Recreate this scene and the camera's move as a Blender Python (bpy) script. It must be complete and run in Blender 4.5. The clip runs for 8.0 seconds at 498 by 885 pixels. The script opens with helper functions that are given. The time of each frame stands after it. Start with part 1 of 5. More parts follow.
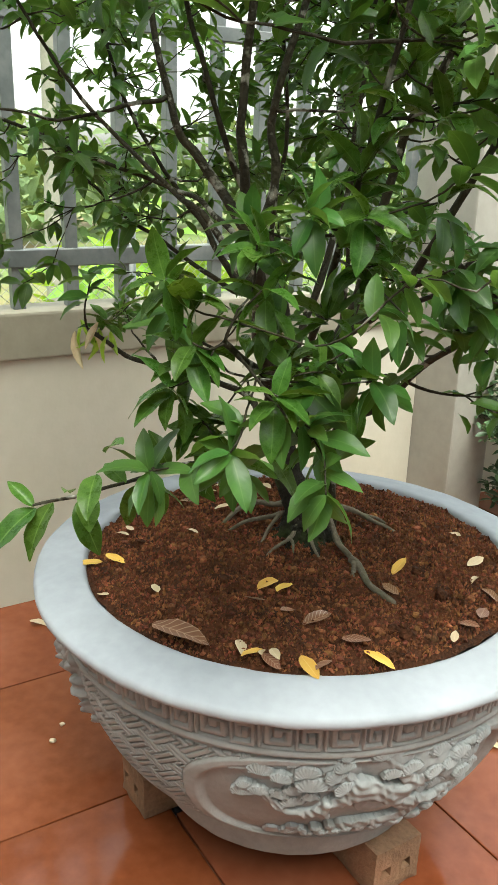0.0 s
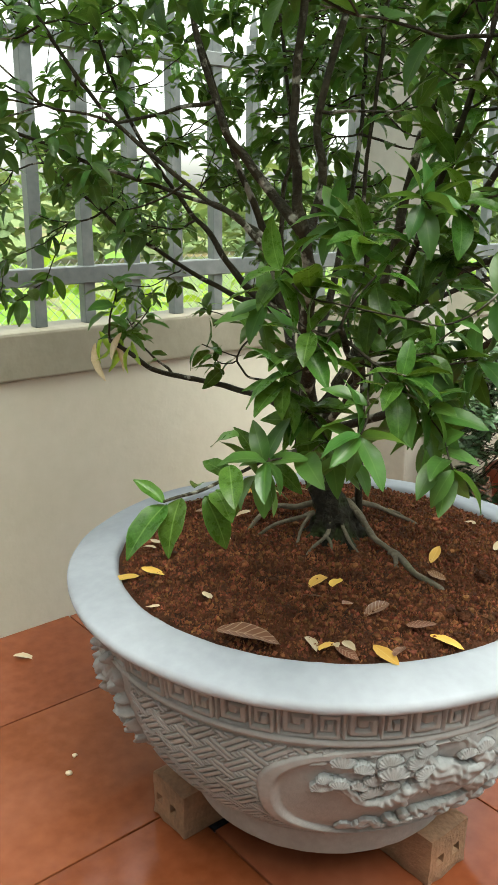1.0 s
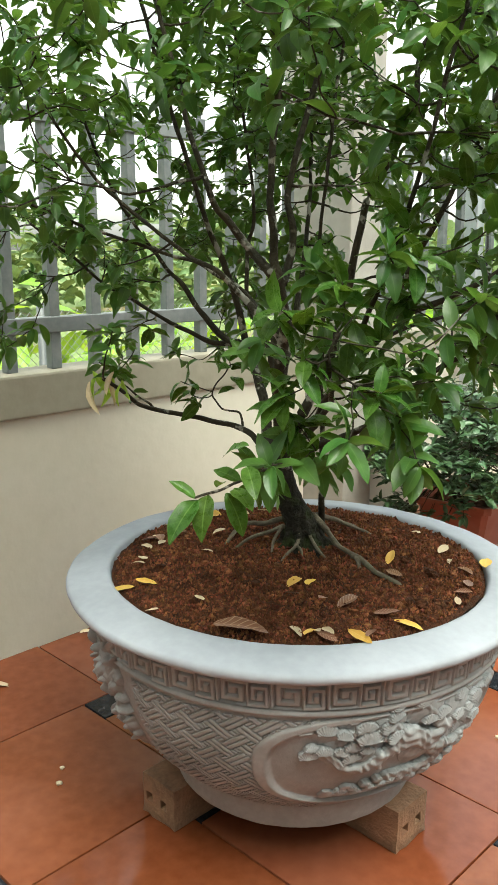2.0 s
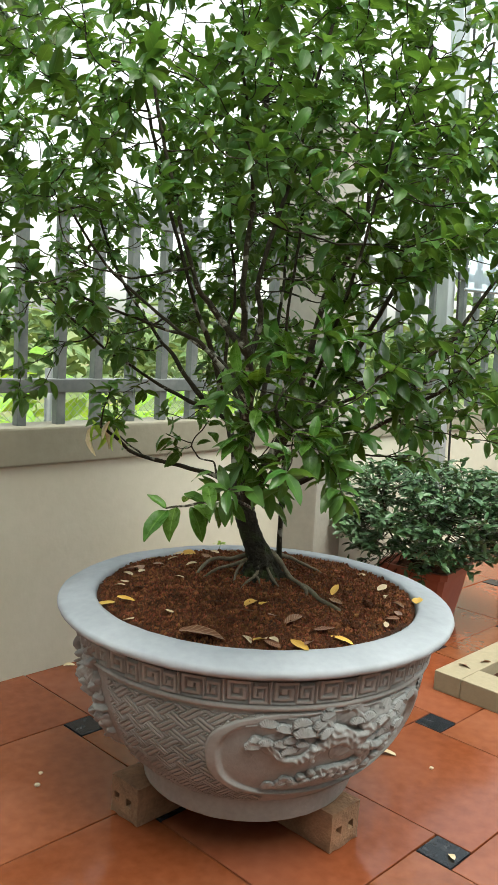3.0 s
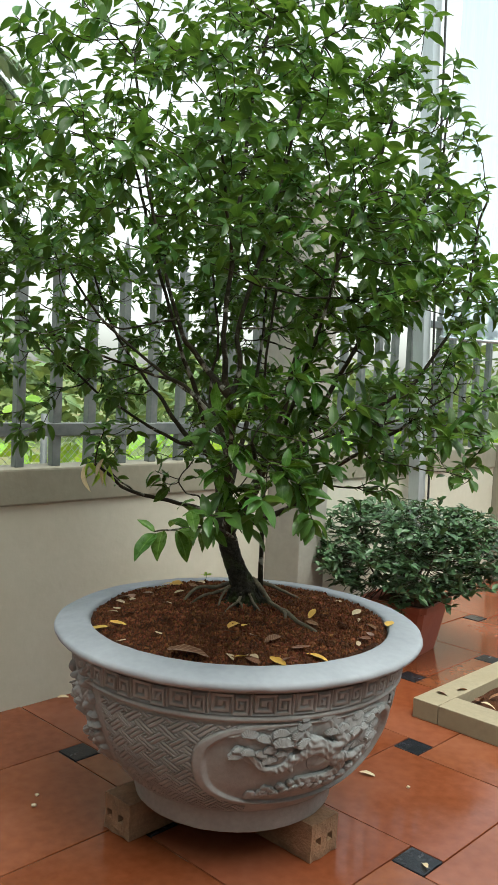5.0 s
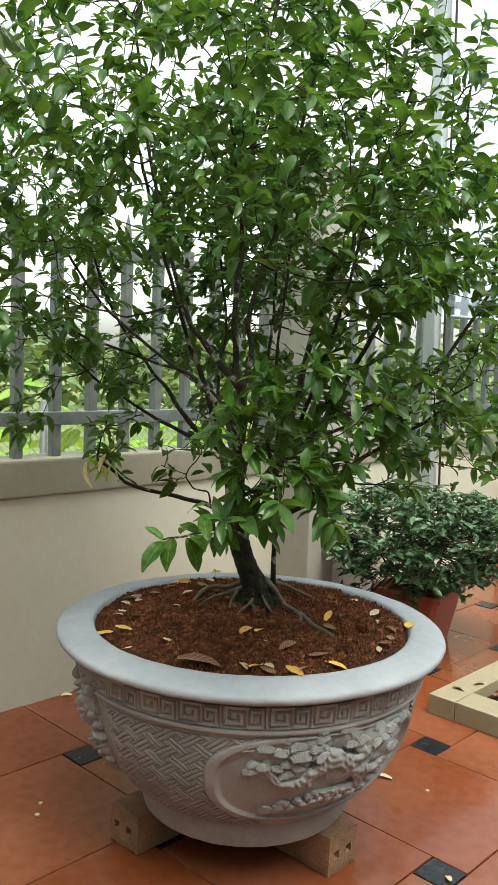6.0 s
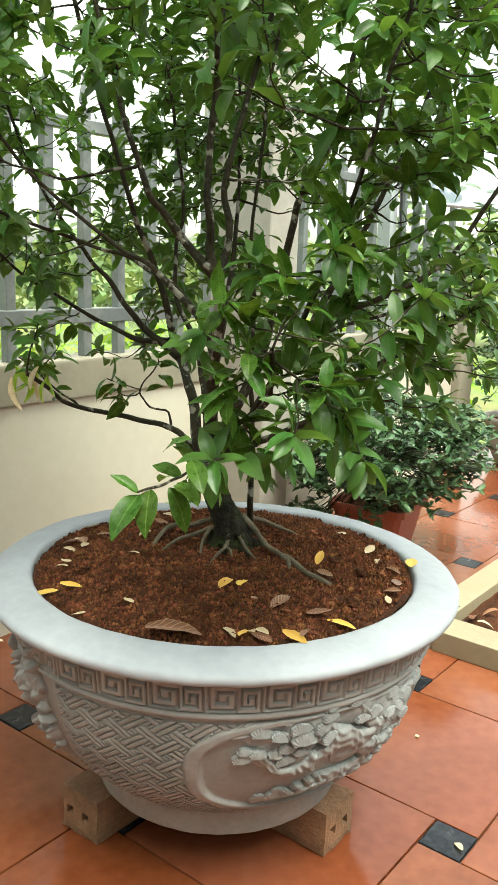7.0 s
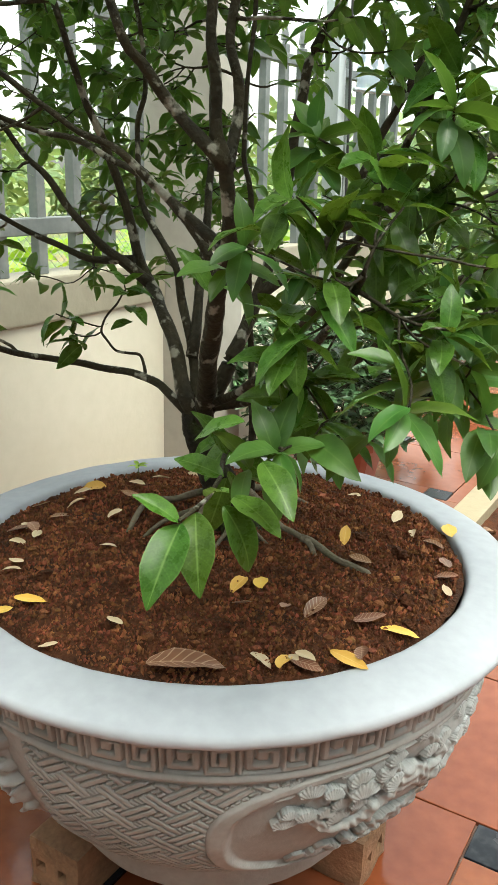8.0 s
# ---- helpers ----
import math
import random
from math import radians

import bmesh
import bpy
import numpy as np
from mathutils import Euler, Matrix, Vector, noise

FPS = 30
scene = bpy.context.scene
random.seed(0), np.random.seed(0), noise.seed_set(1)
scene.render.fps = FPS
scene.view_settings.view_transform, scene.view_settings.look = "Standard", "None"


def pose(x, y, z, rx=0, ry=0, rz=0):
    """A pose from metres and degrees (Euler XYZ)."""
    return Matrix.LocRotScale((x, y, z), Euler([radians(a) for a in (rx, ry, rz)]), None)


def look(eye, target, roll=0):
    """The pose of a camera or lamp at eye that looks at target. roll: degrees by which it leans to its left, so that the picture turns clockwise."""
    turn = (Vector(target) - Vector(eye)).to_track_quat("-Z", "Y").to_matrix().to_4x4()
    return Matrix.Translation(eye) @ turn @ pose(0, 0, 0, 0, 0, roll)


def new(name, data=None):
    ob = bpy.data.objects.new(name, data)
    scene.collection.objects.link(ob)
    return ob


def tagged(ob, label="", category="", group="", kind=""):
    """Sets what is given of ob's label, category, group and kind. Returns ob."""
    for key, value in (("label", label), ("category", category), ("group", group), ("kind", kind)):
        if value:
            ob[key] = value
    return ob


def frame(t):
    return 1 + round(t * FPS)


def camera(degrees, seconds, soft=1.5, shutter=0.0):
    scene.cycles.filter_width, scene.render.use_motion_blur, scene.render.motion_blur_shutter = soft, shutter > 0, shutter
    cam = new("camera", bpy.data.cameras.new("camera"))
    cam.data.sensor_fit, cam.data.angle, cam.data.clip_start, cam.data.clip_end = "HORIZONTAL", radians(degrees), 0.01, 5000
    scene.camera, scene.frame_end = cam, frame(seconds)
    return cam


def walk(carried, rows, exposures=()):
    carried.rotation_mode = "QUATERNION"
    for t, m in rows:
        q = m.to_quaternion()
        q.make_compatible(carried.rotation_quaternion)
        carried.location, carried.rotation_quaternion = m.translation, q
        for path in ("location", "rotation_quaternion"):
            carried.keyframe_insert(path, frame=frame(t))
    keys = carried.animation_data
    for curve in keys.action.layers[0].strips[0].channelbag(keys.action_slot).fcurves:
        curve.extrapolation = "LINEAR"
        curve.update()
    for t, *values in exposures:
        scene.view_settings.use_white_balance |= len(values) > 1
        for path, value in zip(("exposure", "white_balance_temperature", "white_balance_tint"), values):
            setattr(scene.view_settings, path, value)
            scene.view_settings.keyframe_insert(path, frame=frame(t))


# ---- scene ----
cam = camera(33.3, 8.0, soft=0.65)
PATH = [
    (0, (0.7579, -1.1238, 1.2973), (-0.7966, -0.1630, 0.6767), 1.76),
    (0.5, (0.7115, -1.2549, 1.2856), (-0.7459, -0.1442, 0.6797), 1.79),
    (1, (0.6255, -1.3459, 1.2509), (-0.7980, -0.1664, 0.6966), 0.42),
    (1.5, (0.6077, -1.4323, 1.2630), (-0.7793, -0.1858, 0.7658), -0.43),
    (2, (0.7169, -1.5876, 1.2560), (-0.6004, -0.2469, 0.8176), 0.26),
    (2.2, (0.7530, -1.6311, 1.2594), (-0.5484, -0.2632, 0.8595), 0.80),
    (3.3, (1.0863, -1.8516, 1.2303), (-0.2578, -0.4834, 1.0149), 3.65),
    (3.5, (1.1196, -1.8844, 1.2298), (-0.2225, -0.5126, 1.0254), 3.73),
    (4, (1.1649, -1.9203, 1.2216), (-0.1670, -0.5330, 1.0590), 3.57),
    (5.5, (1.1303, -1.8889, 1.2341), (-0.2065, -0.5031, 1.1033), 2.52),
    (6, (1.0406, -1.8344, 1.2558), (-0.2899, -0.4489, 1.0686), 2.31),
    (6.5, (0.8415, -1.7250, 1.2648), (-0.4283, -0.3015, 0.9714), 2.35),
    (7, (0.6602, -1.6066, 1.2277), (-0.4927, -0.1148, 0.8153), 2.14),
    (7.5, (0.4211, -1.4563, 1.1961), (-0.6051, 0.0923, 0.6730), 1.78),
    (8, (0.2725, -1.3648, 1.1917), (-0.6654, 0.2122, 0.5931), 1.48),
]
LIGHTNESS = [(0.0, 1.90, 6780, -2.0), (1.0, 1.86, 6780, -2.0), (2.0, 1.84, 6820, -2.5), (3.4, 1.48, 6700, -2.0), (4.2, 1.39, 6600, -2.0), (5.4, 1.20, 6600, -1.5), (6.0, 1.44, 6800, -2.0), (6.6, 1.92, 7050, -4.5), (7.0, 2.05, 7050, -5.0), (8.0, 1.96, 6840, -2.0)]
walk(cam, [(t, look(eye, target, roll)) for t, eye, target, roll in PATH], LIGHTNESS)

# ------------------------------------------------------------------ world and light
world = bpy.data.worlds.new("overcast_sky")
scene.world = world
world.use_nodes = True
wn, wl = world.node_tree.nodes, world.node_tree.links
sky = wn.new("ShaderNodeTexSky")
sky.sky_type, sky.sun_disc = "NISHITA", False
sky.sun_elevation, sky.sun_rotation = radians(69), radians(106)
sky.air_density, sky.dust_density, sky.ozone_density = 1.0, 3.0, 0.6
grey = wn.new("ShaderNodeHueSaturation")
grey.inputs["Saturation"].default_value = 0.22
wl.new(sky.outputs[0], grey.inputs["Color"])
wl.new(grey.outputs[0], wn["Background"].inputs[0])
wn["Background"].inputs[1].default_value = 0.15
sun = new("sun", bpy.data.lights.new("sun", "SUN"))
sun.data.energy, sun.data.angle, sun.data.color = 1.1, radians(40), (1.0, 0.97, 0.92)
sun.matrix_world = look((3.3, -0.95, 9), (0, 0, 0))

# ------------------------------------------------------------------ helpers for meshes and materials
rnd = random.Random(7)


def add_mesh(name, verts, faces, material, parent=None, smooth=True, label="", uv=None):
    me = bpy.data.meshes.new(name)
    me.from_pydata([tuple(v) for v in verts], [], [tuple(f) for f in faces])
    if uv is not None:
        layer = me.uv_layers.new(name="UVMap")
        idx = np.empty(len(me.loops), dtype=np.int32)
        me.loops.foreach_get("vertex_index", idx)
        layer.data.foreach_set("uv", np.asarray(uv, dtype=np.float32)[idx].ravel())
    if smooth:
        me.polygons.foreach_set("use_smooth", np.ones(len(me.polygons), dtype=bool))
    me.materials.append(material)
    ob = new(name, me)
    if parent:
        ob.parent = parent
    if label:
        ob["label"] = label
    return ob


def part(name, bm, material, parent=None, label="", smooth=False):
    me = bpy.data.meshes.new(name)
    bm.to_mesh(me)
    bm.free()
    if smooth:
        me.polygons.foreach_set("use_smooth", np.ones(len(me.polygons), dtype=bool))
    me.materials.append(material)
    ob = new(name, me)
    if parent:
        ob.parent = parent
    if label:
        ob["label"] = label
    return ob


def box(bm, x0, x1, y0, y1, z0, z1, bevel=0.0, rot=None, segs=2):
    """A box, bevelled, turned about its centre."""
    m = Matrix.Translation(((x0 + x1) / 2, (y0 + y1) / 2, (z0 + z1) / 2))
    if rot is not None:
        m = m @ Euler(rot).to_matrix().to_4x4()
    m = m @ Matrix.Diagonal((x1 - x0, y1 - y0, z1 - z0, 1))
    made = bmesh.ops.create_cube(bm, size=1.0, matrix=m)
    if bevel:
        edges = {e for v in made["verts"] for e in v.link_edges}
        bmesh.ops.bevel(bm, geom=list(edges), offset=bevel, segments=segs, affect="EDGES", profile=0.6)
    return bm


def boxed(*a, **k):
    return box(bmesh.new(), *a, **k)


def roughen(bm, amount, scale, seed=0.0, cuts=0):
    if cuts:
        bmesh.ops.subdivide_edges(bm, edges=bm.edges[:], cuts=cuts, use_grid_fill=True)
    for v in bm.verts:
        v.co += noise.noise_vector(v.co * scale + Vector((seed, seed * 1.7, 0))) * amount
    return bm


def tube(path, radii, sides=6, cap=True):
    """Verts and faces of a tube along a path."""
    path = [Vector(p) for p in path]
    verts, faces = [], []
    ref = Vector((0.31, 0.17, 0.93))
    for i, p in enumerate(path):
        d = path[min(i + 1, len(path) - 1)] - path[max(i - 1, 0)]
        if d.length < 1e-9:
            d = Vector((0, 0, 1))
        d.normalize()
        u = d.cross(ref)
        if u.length < 0.05:
            u = d.cross(Vector((1, 0, 0)))
        u.normalize()
        w = d.cross(u)
        for k in range(sides):
            a = 2 * math.pi * k / sides
            verts.append(p + (u * math.cos(a) + w * math.sin(a)) * radii[i])
    n = len(path)
    for i in range(n - 1):
        for k in range(sides):
            k2 = (k + 1) % sides
            faces.append((i * sides + k, i * sides + k2, (i + 1) * sides + k2, (i + 1) * sides + k))
    if cap:
        faces.append(tuple(range(sides))[::-1])
        faces.append(tuple((n - 1) * sides + k for k in range(sides)))
    return verts, faces


def spline(points, steps):
    """A smooth path through points (Catmull-Rom), with rows of any width."""
    p = [np.array(q, dtype=float) for q in points]
    p = [2 * p[0] - p[1]] + p + [2 * p[-1] - p[-2]]
    out = []
    for i in range(1, len(p) - 2):
        for j in range(steps):
            t = j / steps
            a, b, c, d = p[i - 1], p[i], p[i + 1], p[i + 2]
            out.append(0.5 * (2 * b + (c - a) * t + (2 * a - 5 * b + 4 * c - d) * t * t + (3 * b - a - 3 * c + d) * t ** 3))
    out.append(p[-2])
    return out


class Soup:
    """Many small pieces gathered into one mesh."""

    def __init__(self):
        self.v, self.f, self.uv = [], [], []

    def add(self, verts, faces, uv=None):
        o = len(self.v)
        self.v.extend(verts)
        self.f.extend([tuple(i + o for i in f) for f in faces])
        if uv is not None:
            self.uv.extend(uv)

    def make(self, name, material, parent=None, smooth=True, label=""):
        return add_mesh(name, self.v, self.f, material, parent, smooth, label, self.uv or None)


def material(name, c1, c2, rough=0.6, rough2=None, scale=8.0, fine=60.0, bump=0.15, bump_scale=80.0, dist=0.01, c3=None, spot=0.0, edge=(0.5, 0.68),
             spot_scale=3.0, vary=0.0, island=0.0, metal=0.0, spec=0.5, translucent=0.0, coat=0.0, stretch=None):
    """A procedural surface: two colours mixed by a coarse and a fine noise, stains of a third, relief, and gloss that varies."""
    m = bpy.data.materials.new(name)
    m.use_nodes = True
    t = m.node_tree
    n, l = t.nodes, t.links
    b = n["Principled BSDF"]
    co = n.new("ShaderNodeTexCoord")
    src = co.outputs["Object"]
    if stretch:
        mp = n.new("ShaderNodeMapping")
        mp.inputs["Scale"].default_value = stretch
        l.new(src, mp.inputs[0])
        src = mp.outputs[0]

    def noise_at(sc, detail=4.0):
        q = n.new("ShaderNodeTexNoise")
        q.inputs["Scale"].default_value, q.inputs["Detail"].default_value = sc, detail
        l.new(src, q.inputs["Vector"])
        return q.outputs["Fac"]

    def math_node(op, a, c, clamp=True):
        q = n.new("ShaderNodeMath")
        q.operation, q.use_clamp = op, clamp
        for i, val in enumerate((a, c)):
            if isinstance(val, (int, float)):
                q.inputs[i].default_value = val
            else:
                l.new(val, q.inputs[i])
        return q.outputs[0]

    def ramp(val, lo, hi):
        q = n.new("ShaderNodeMapRange")
        q.inputs["From Min"].default_value, q.inputs["From Max"].default_value = lo, hi
        l.new(val, q.inputs["Value"])
        return q.outputs[0]

    def mix(fac, a, c, blend="MIX"):
        q = n.new("ShaderNodeMix")
        q.data_type, q.blend_type = "RGBA", blend
        for key, val in ((0, fac), (6, a), (7, c)):
            if isinstance(val, (int, float)):
                q.inputs[key].default_value = val
            elif isinstance(val, tuple):
                q.inputs[key].default_value = (*val, 1)
            else:
                l.new(val, q.inputs[key])
        return q.outputs[2]

    coarse, small = noise_at(scale), noise_at(fine, 6.0)
    both = math_node("ADD", math_node("MULTIPLY", coarse, 0.6), math_node("MULTIPLY", small, 0.4))
    col = mix(ramp(both, 0.33, 0.67), c1, c2)
    if c3:
        col = mix(math_node("MULTIPLY", ramp(noise_at(spot_scale, 5.0), *edge), spot), col, c3)
    if vary or island:
        hs = n.new("ShaderNodeHueSaturation")
        info = n.new("ShaderNodeObjectInfo").outputs["Random"] if vary else n.new("ShaderNodeNewGeometry").outputs["Random Per Island"]
        k = vary or island
        l.new(math_node("ADD", math_node("MULTIPLY", info, k, False), 1.0 - k / 2, False), hs.inputs["Value"])
        hue = math_node("FRACT", math_node("MULTIPLY", info, 7.31, False), 0.0)
        l.new(math_node("ADD", math_node("MULTIPLY", hue, k * 0.05, False), 0.5 - k * 0.02, False), hs.inputs["Hue"])
        l.new(col, hs.inputs["Color"])
        col = hs.outputs[0]
    l.new(col, b.inputs["Base Color"])
    rr = ramp(coarse, 0.3, 0.7)
    lo, hi = rough, rough if rough2 is None else rough2
    l.new(math_node("ADD", math_node("MULTIPLY", rr, hi - lo, False), lo, False), b.inputs["Roughness"])
    b.inputs["Metallic"].default_value, b.inputs["Specular IOR Level"].default_value = metal, spec
    b.inputs["Coat Weight"].default_value = coat
    if bump:
        bp = n.new("ShaderNodeBump")
        bp.inputs["Strength"].default_value, bp.inputs["Distance"].default_value = bump, dist
        l.new(noise_at(bump_scale, 8.0), bp.inputs["Height"])
        l.new(bp.outputs[0], b.inputs["Normal"])
    if translucent:
        tr = n.new("ShaderNodeBsdfTranslucent")
        l.new(col, tr.inputs["Color"])
        ms = n.new("ShaderNodeMixShader")
        ms.inputs[0].default_value = translucent
        l.new(b.outputs[0], ms.inputs[1])
        l.new(tr.outputs[0], ms.inputs[2])
        l.new(ms.outputs[0], n["Material Output"].inputs[0])
    return m


def leaf_material(name, c1, c2, rib, rough, island=0.6, vary=0.0, translucent=0.15, ribs=0.28, spec=0.5, veins=0.25):
    """A glossy leaf: paler midrib and side veins along its own u and v."""
    m = material(name, c1, c2, rough, rough + 0.16, scale=5.0, fine=40.0, bump=0.0, island=island, vary=vary, translucent=translucent, spec=spec)
    n, l = m.node_tree.nodes, m.node_tree.links
    b = n["Principled BSDF"]
    uvn = n.new("ShaderNodeUVMap")
    sep = n.new("ShaderNodeSeparateXYZ")
    l.new(uvn.outputs[0], sep.inputs[0])
    d = n.new("ShaderNodeMath")
    d.operation = "ABSOLUTE"
    l.new(sep.outputs[0], d.inputs[0])
    r = n.new("ShaderNodeMapRange")
    r.inputs["From Min"].default_value, r.inputs["From Max"].default_value = 0.0, 0.09
    r.inputs["To Min"].default_value, r.inputs["To Max"].default_value = ribs * 1.6, 0.0
    l.new(d.outputs[0], r.inputs["Value"])
    link = b.inputs["Base Color"].links[0].from_socket
    mx = n.new("ShaderNodeMix")
    mx.data_type = "RGBA"
    l.new(r.outputs[0], mx.inputs[0])
    l.new(link, mx.inputs[6])
    mx.inputs[7].default_value = (*rib, 1)
    l.new(mx.outputs[2], b.inputs["Base Color"])
    edge = n.new("ShaderNodeMapRange")
    edge.inputs["From Min"].default_value, edge.inputs["From Max"].default_value = 0.90, 1.0
    edge.inputs["To Max"].default_value = ribs
    l.new(d.outputs[0], edge.inputs["Value"])
    me_ = n.new("ShaderNodeMix")
    me_.data_type = "RGBA"
    l.new(edge.outputs[0], me_.inputs[0])
    l.new(mx.outputs[2], me_.inputs[6])
    me_.inputs[7].default_value = (*rib, 1)
    l.new(me_.outputs[2], b.inputs["Base Color"])
    wave = n.new("ShaderNodeMath")
    wave.operation = "SINE"
    ad = n.new("ShaderNodeMath")
    ad.operation = "MULTIPLY_ADD"
    l.new(sep.outputs[1], ad.inputs[0])
    ad.inputs[1].default_value = 48.0
    sub = n.new("ShaderNodeMath")
    sub.operation = "MULTIPLY"
    l.new(d.outputs[0], sub.inputs[0])
    sub.inputs[1].default_value = -9.0
    l.new(sub.outputs[0], ad.inputs[2])
    l.new(ad.outputs[0], wave.inputs[0])
    vein = n.new("ShaderNodeMapRange")
    vein.inputs["From Min"].default_value, vein.inputs["From Max"].default_value = 0.72, 1.0
    vein.inputs["To Max"].default_value = ribs * veins
    l.new(wave.outputs[0], vein.inputs["Value"])
    mv = n.new("ShaderNodeMix")
    mv.data_type = "RGBA"
    l.new(vein.outputs[0], mv.inputs[0])
    l.new(me_.outputs[2], mv.inputs[6])
    mv.inputs[7].default_value = (*rib, 1)
    l.new(mv.outputs[2], b.inputs["Base Color"])
    bp = n.new("ShaderNodeBump")
    bp.inputs["Strength"].default_value, bp.inputs["Distance"].default_value = 0.05, 0.0008
    l.new(wave.outputs[0], bp.inputs["Height"])
    l.new(bp.outputs[0], b.inputs["Normal"])
    # light through the blade comes out yellower than light off it
    for q in [q for q in n if q.type == "BSDF_TRANSLUCENT"]:
        my = n.new("ShaderNodeMix")
        my.data_type = "RGBA"
        my.inputs[0].default_value = 0.35
        l.new(link, my.inputs[6])
        my.inputs[7].default_value = (min(1.0, c2[0] * 3.2), min(1.0, c2[1] * 2.1), c2[2] * 0.8, 1)
        l.new(my.outputs[2], q.inputs["Color"])
    return m


M_TILE = material("terracotta_tile", (0.135, 0.034, 0.012), (0.225, 0.068, 0.028), 0.04, 0.22, scale=2.2, fine=26, bump=0.02, bump_scale=60, c3=(0.24, 0.095, 0.06), spot=0.4, spot_scale=1.6, vary=0.16)
M_INSERT = material("black_glazed_tile", (0.008, 0.009, 0.012), (0.02, 0.022, 0.028), 0.10, 0.3, scale=14, bump=0.03, c3=(0.10, 0.10, 0.10), spot=0.2, spot_scale=30, spec=0.25)
M_GROUT = material("dark_grout", (0.12, 0.072, 0.054), (0.19, 0.125, 0.10), 0.8, scale=20, bump=0.3)
M_WALL = material("cream_wall_paint", (0.515, 0.497, 0.412), (0.58, 0.555, 0.472), 0.62, 0.75, scale=1.6, fine=22, bump=0.10, bump_scale=45, c3=(0.48, 0.445, 0.335), spot=0.35, spot_scale=1.3)
# Coping colour: the wall's paint with the shade of its face put in.
M_COPING = material("shaded_coping_colour", (0.23, 0.215, 0.165), (0.29, 0.27, 0.21), 0.6, 0.75, scale=3, fine=30, bump=0.12, bump_scale=50, c3=(0.18, 0.16, 0.12), spot=0.35, spot_scale=4)
M_COLUMN = material("grey_column_plaster", (0.275, 0.265, 0.235), (0.345, 0.33, 0.295), 0.55, 0.7, scale=3, fine=24, bump=0.12, bump_scale=40, c3=(0.22, 0.195, 0.155), spot=0.4, spot_scale=2)
M_STEEL = material("grey_painted_steel", (0.095, 0.11, 0.112), (0.145, 0.16, 0.162), 0.35, 0.55, scale=12, bump=0.05, c3=(0.32, 0.33, 0.33), spot=0.3, spot_scale=9)
M_ZINC = material("galvanised_steel", (0.42, 0.46, 0.49), (0.52, 0.56, 0.59), 0.28, 0.5, scale=16, bump=0.06, metal=0.6, stretch=(1, 1, 0.2))
M_STONE = material("carved_grey_cement", (0.245, 0.243, 0.242), (0.345, 0.343, 0.340), 0.7, 0.85, scale=7, fine=70, bump=0.22, bump_scale=150, dist=0.004, c3=(0.20, 0.195, 0.19), spot=0.4, spot_scale=6, spec=0.2)
M_RIM = material("polished_cement_rim", (0.298, 0.320, 0.358), (0.366, 0.390, 0.434), 0.55, 0.8, scale=5, fine=45, bump=0.10, bump_scale=70, dist=0.004, c3=(0.26, 0.285, 0.31), spot=0.4, spot_scale=11, spec=0.18)
M_RELIEF = material("weathered_relief_cement", (0.236, 0.252, 0.258), (0.334, 0.348, 0.355), 0.7, 0.85, scale=12, fine=80, bump=0.2, bump_scale=150, dist=0.004, c3=(0.21, 0.20, 0.19), spot=0.5, spot_scale=14, spec=0.2)
# Palm bark made pale: distance haze is put into its colour.
M_PALM = material("hazed_palm_bark", (0.26, 0.25, 0.21), (0.36, 0.34, 0.28), 0.85, scale=8, bump=0.4, bump_scale=30)
M_BRICK = material("hollow_clay_brick", (0.14, 0.085, 0.055), (0.28, 0.165, 0.10), 0.9, scale=14, fine=120, bump=0.6, bump_scale=140, dist=0.006, c3=(0.30, 0.15, 0.09), spot=0.5, spot_scale=9, spec=0.2)
# Soil below the crumbs is coloured darker, as shade in their gaps.
M_SOIL = material("damp_red_soil_gap_shade", (0.024, 0.010, 0.005), (0.125, 0.044, 0.019), 0.75, 0.95, scale=18, fine=160, bump=1.0, bump_scale=190, dist=0.012, c3=(0.035, 0.018, 0.013), spot=0.5, spot_scale=8, spec=0.15)
M_CRUMB = material("soil_crumb", (0.034, 0.013, 0.007), (0.29, 0.102, 0.047), 0.9, scale=30, fine=200, bump=0.6, bump_scale=260, dist=0.004, island=0.75, spec=0.2)
M_BARK = material("dark_mossy_bark", (0.013, 0.0115, 0.007), (0.043, 0.037, 0.022), 0.55, 0.85, scale=22, fine=130, bump=0.9, bump_scale=110, dist=0.006, c3=(0.26, 0.255, 0.22), spot=0.85, edge=(0.585, 0.64), spot_scale=30, spec=0.18)
M_ROOT = material("exposed_root_bark", (0.085, 0.072, 0.054), (0.18, 0.155, 0.115), 0.75, 0.9, scale=30, fine=150, bump=0.8, bump_scale=150, dist=0.005, c3=(0.06, 0.075, 0.03), spot=0.6, spot_scale=22, spec=0.2)
M_BASE = material("mossy_trunk_base", (0.008, 0.0075, 0.006), (0.036, 0.032, 0.024), 0.7, 0.9, scale=26, fine=140, bump=1.0, bump_scale=120, dist=0.008, c3=(0.035, 0.055, 0.012), spot=0.7, spot_scale=20, spec=0.15)
M_LEAF = leaf_material("glossy_green_leaf", (0.023, 0.073, 0.014), (0.076, 0.180, 0.036), (0.17, 0.28, 0.08), 0.28, translucent=0.40, spec=0.42)
M_LEAFB = leaf_material("glossy_green_leaf_single", (0.021, 0.062, 0.009), (0.066, 0.142, 0.021), (0.21, 0.33, 0.09), 0.22, island=0.0, vary=0.6, translucent=0.30, spec=0.20)
M_YELLOW = leaf_material("fallen_yellow_leaf", (0.62, 0.34, 0.05), (0.72, 0.45, 0.10), (0.75, 0.55, 0.25), 0.45, island=0.0, vary=0.3, translucent=0.1)
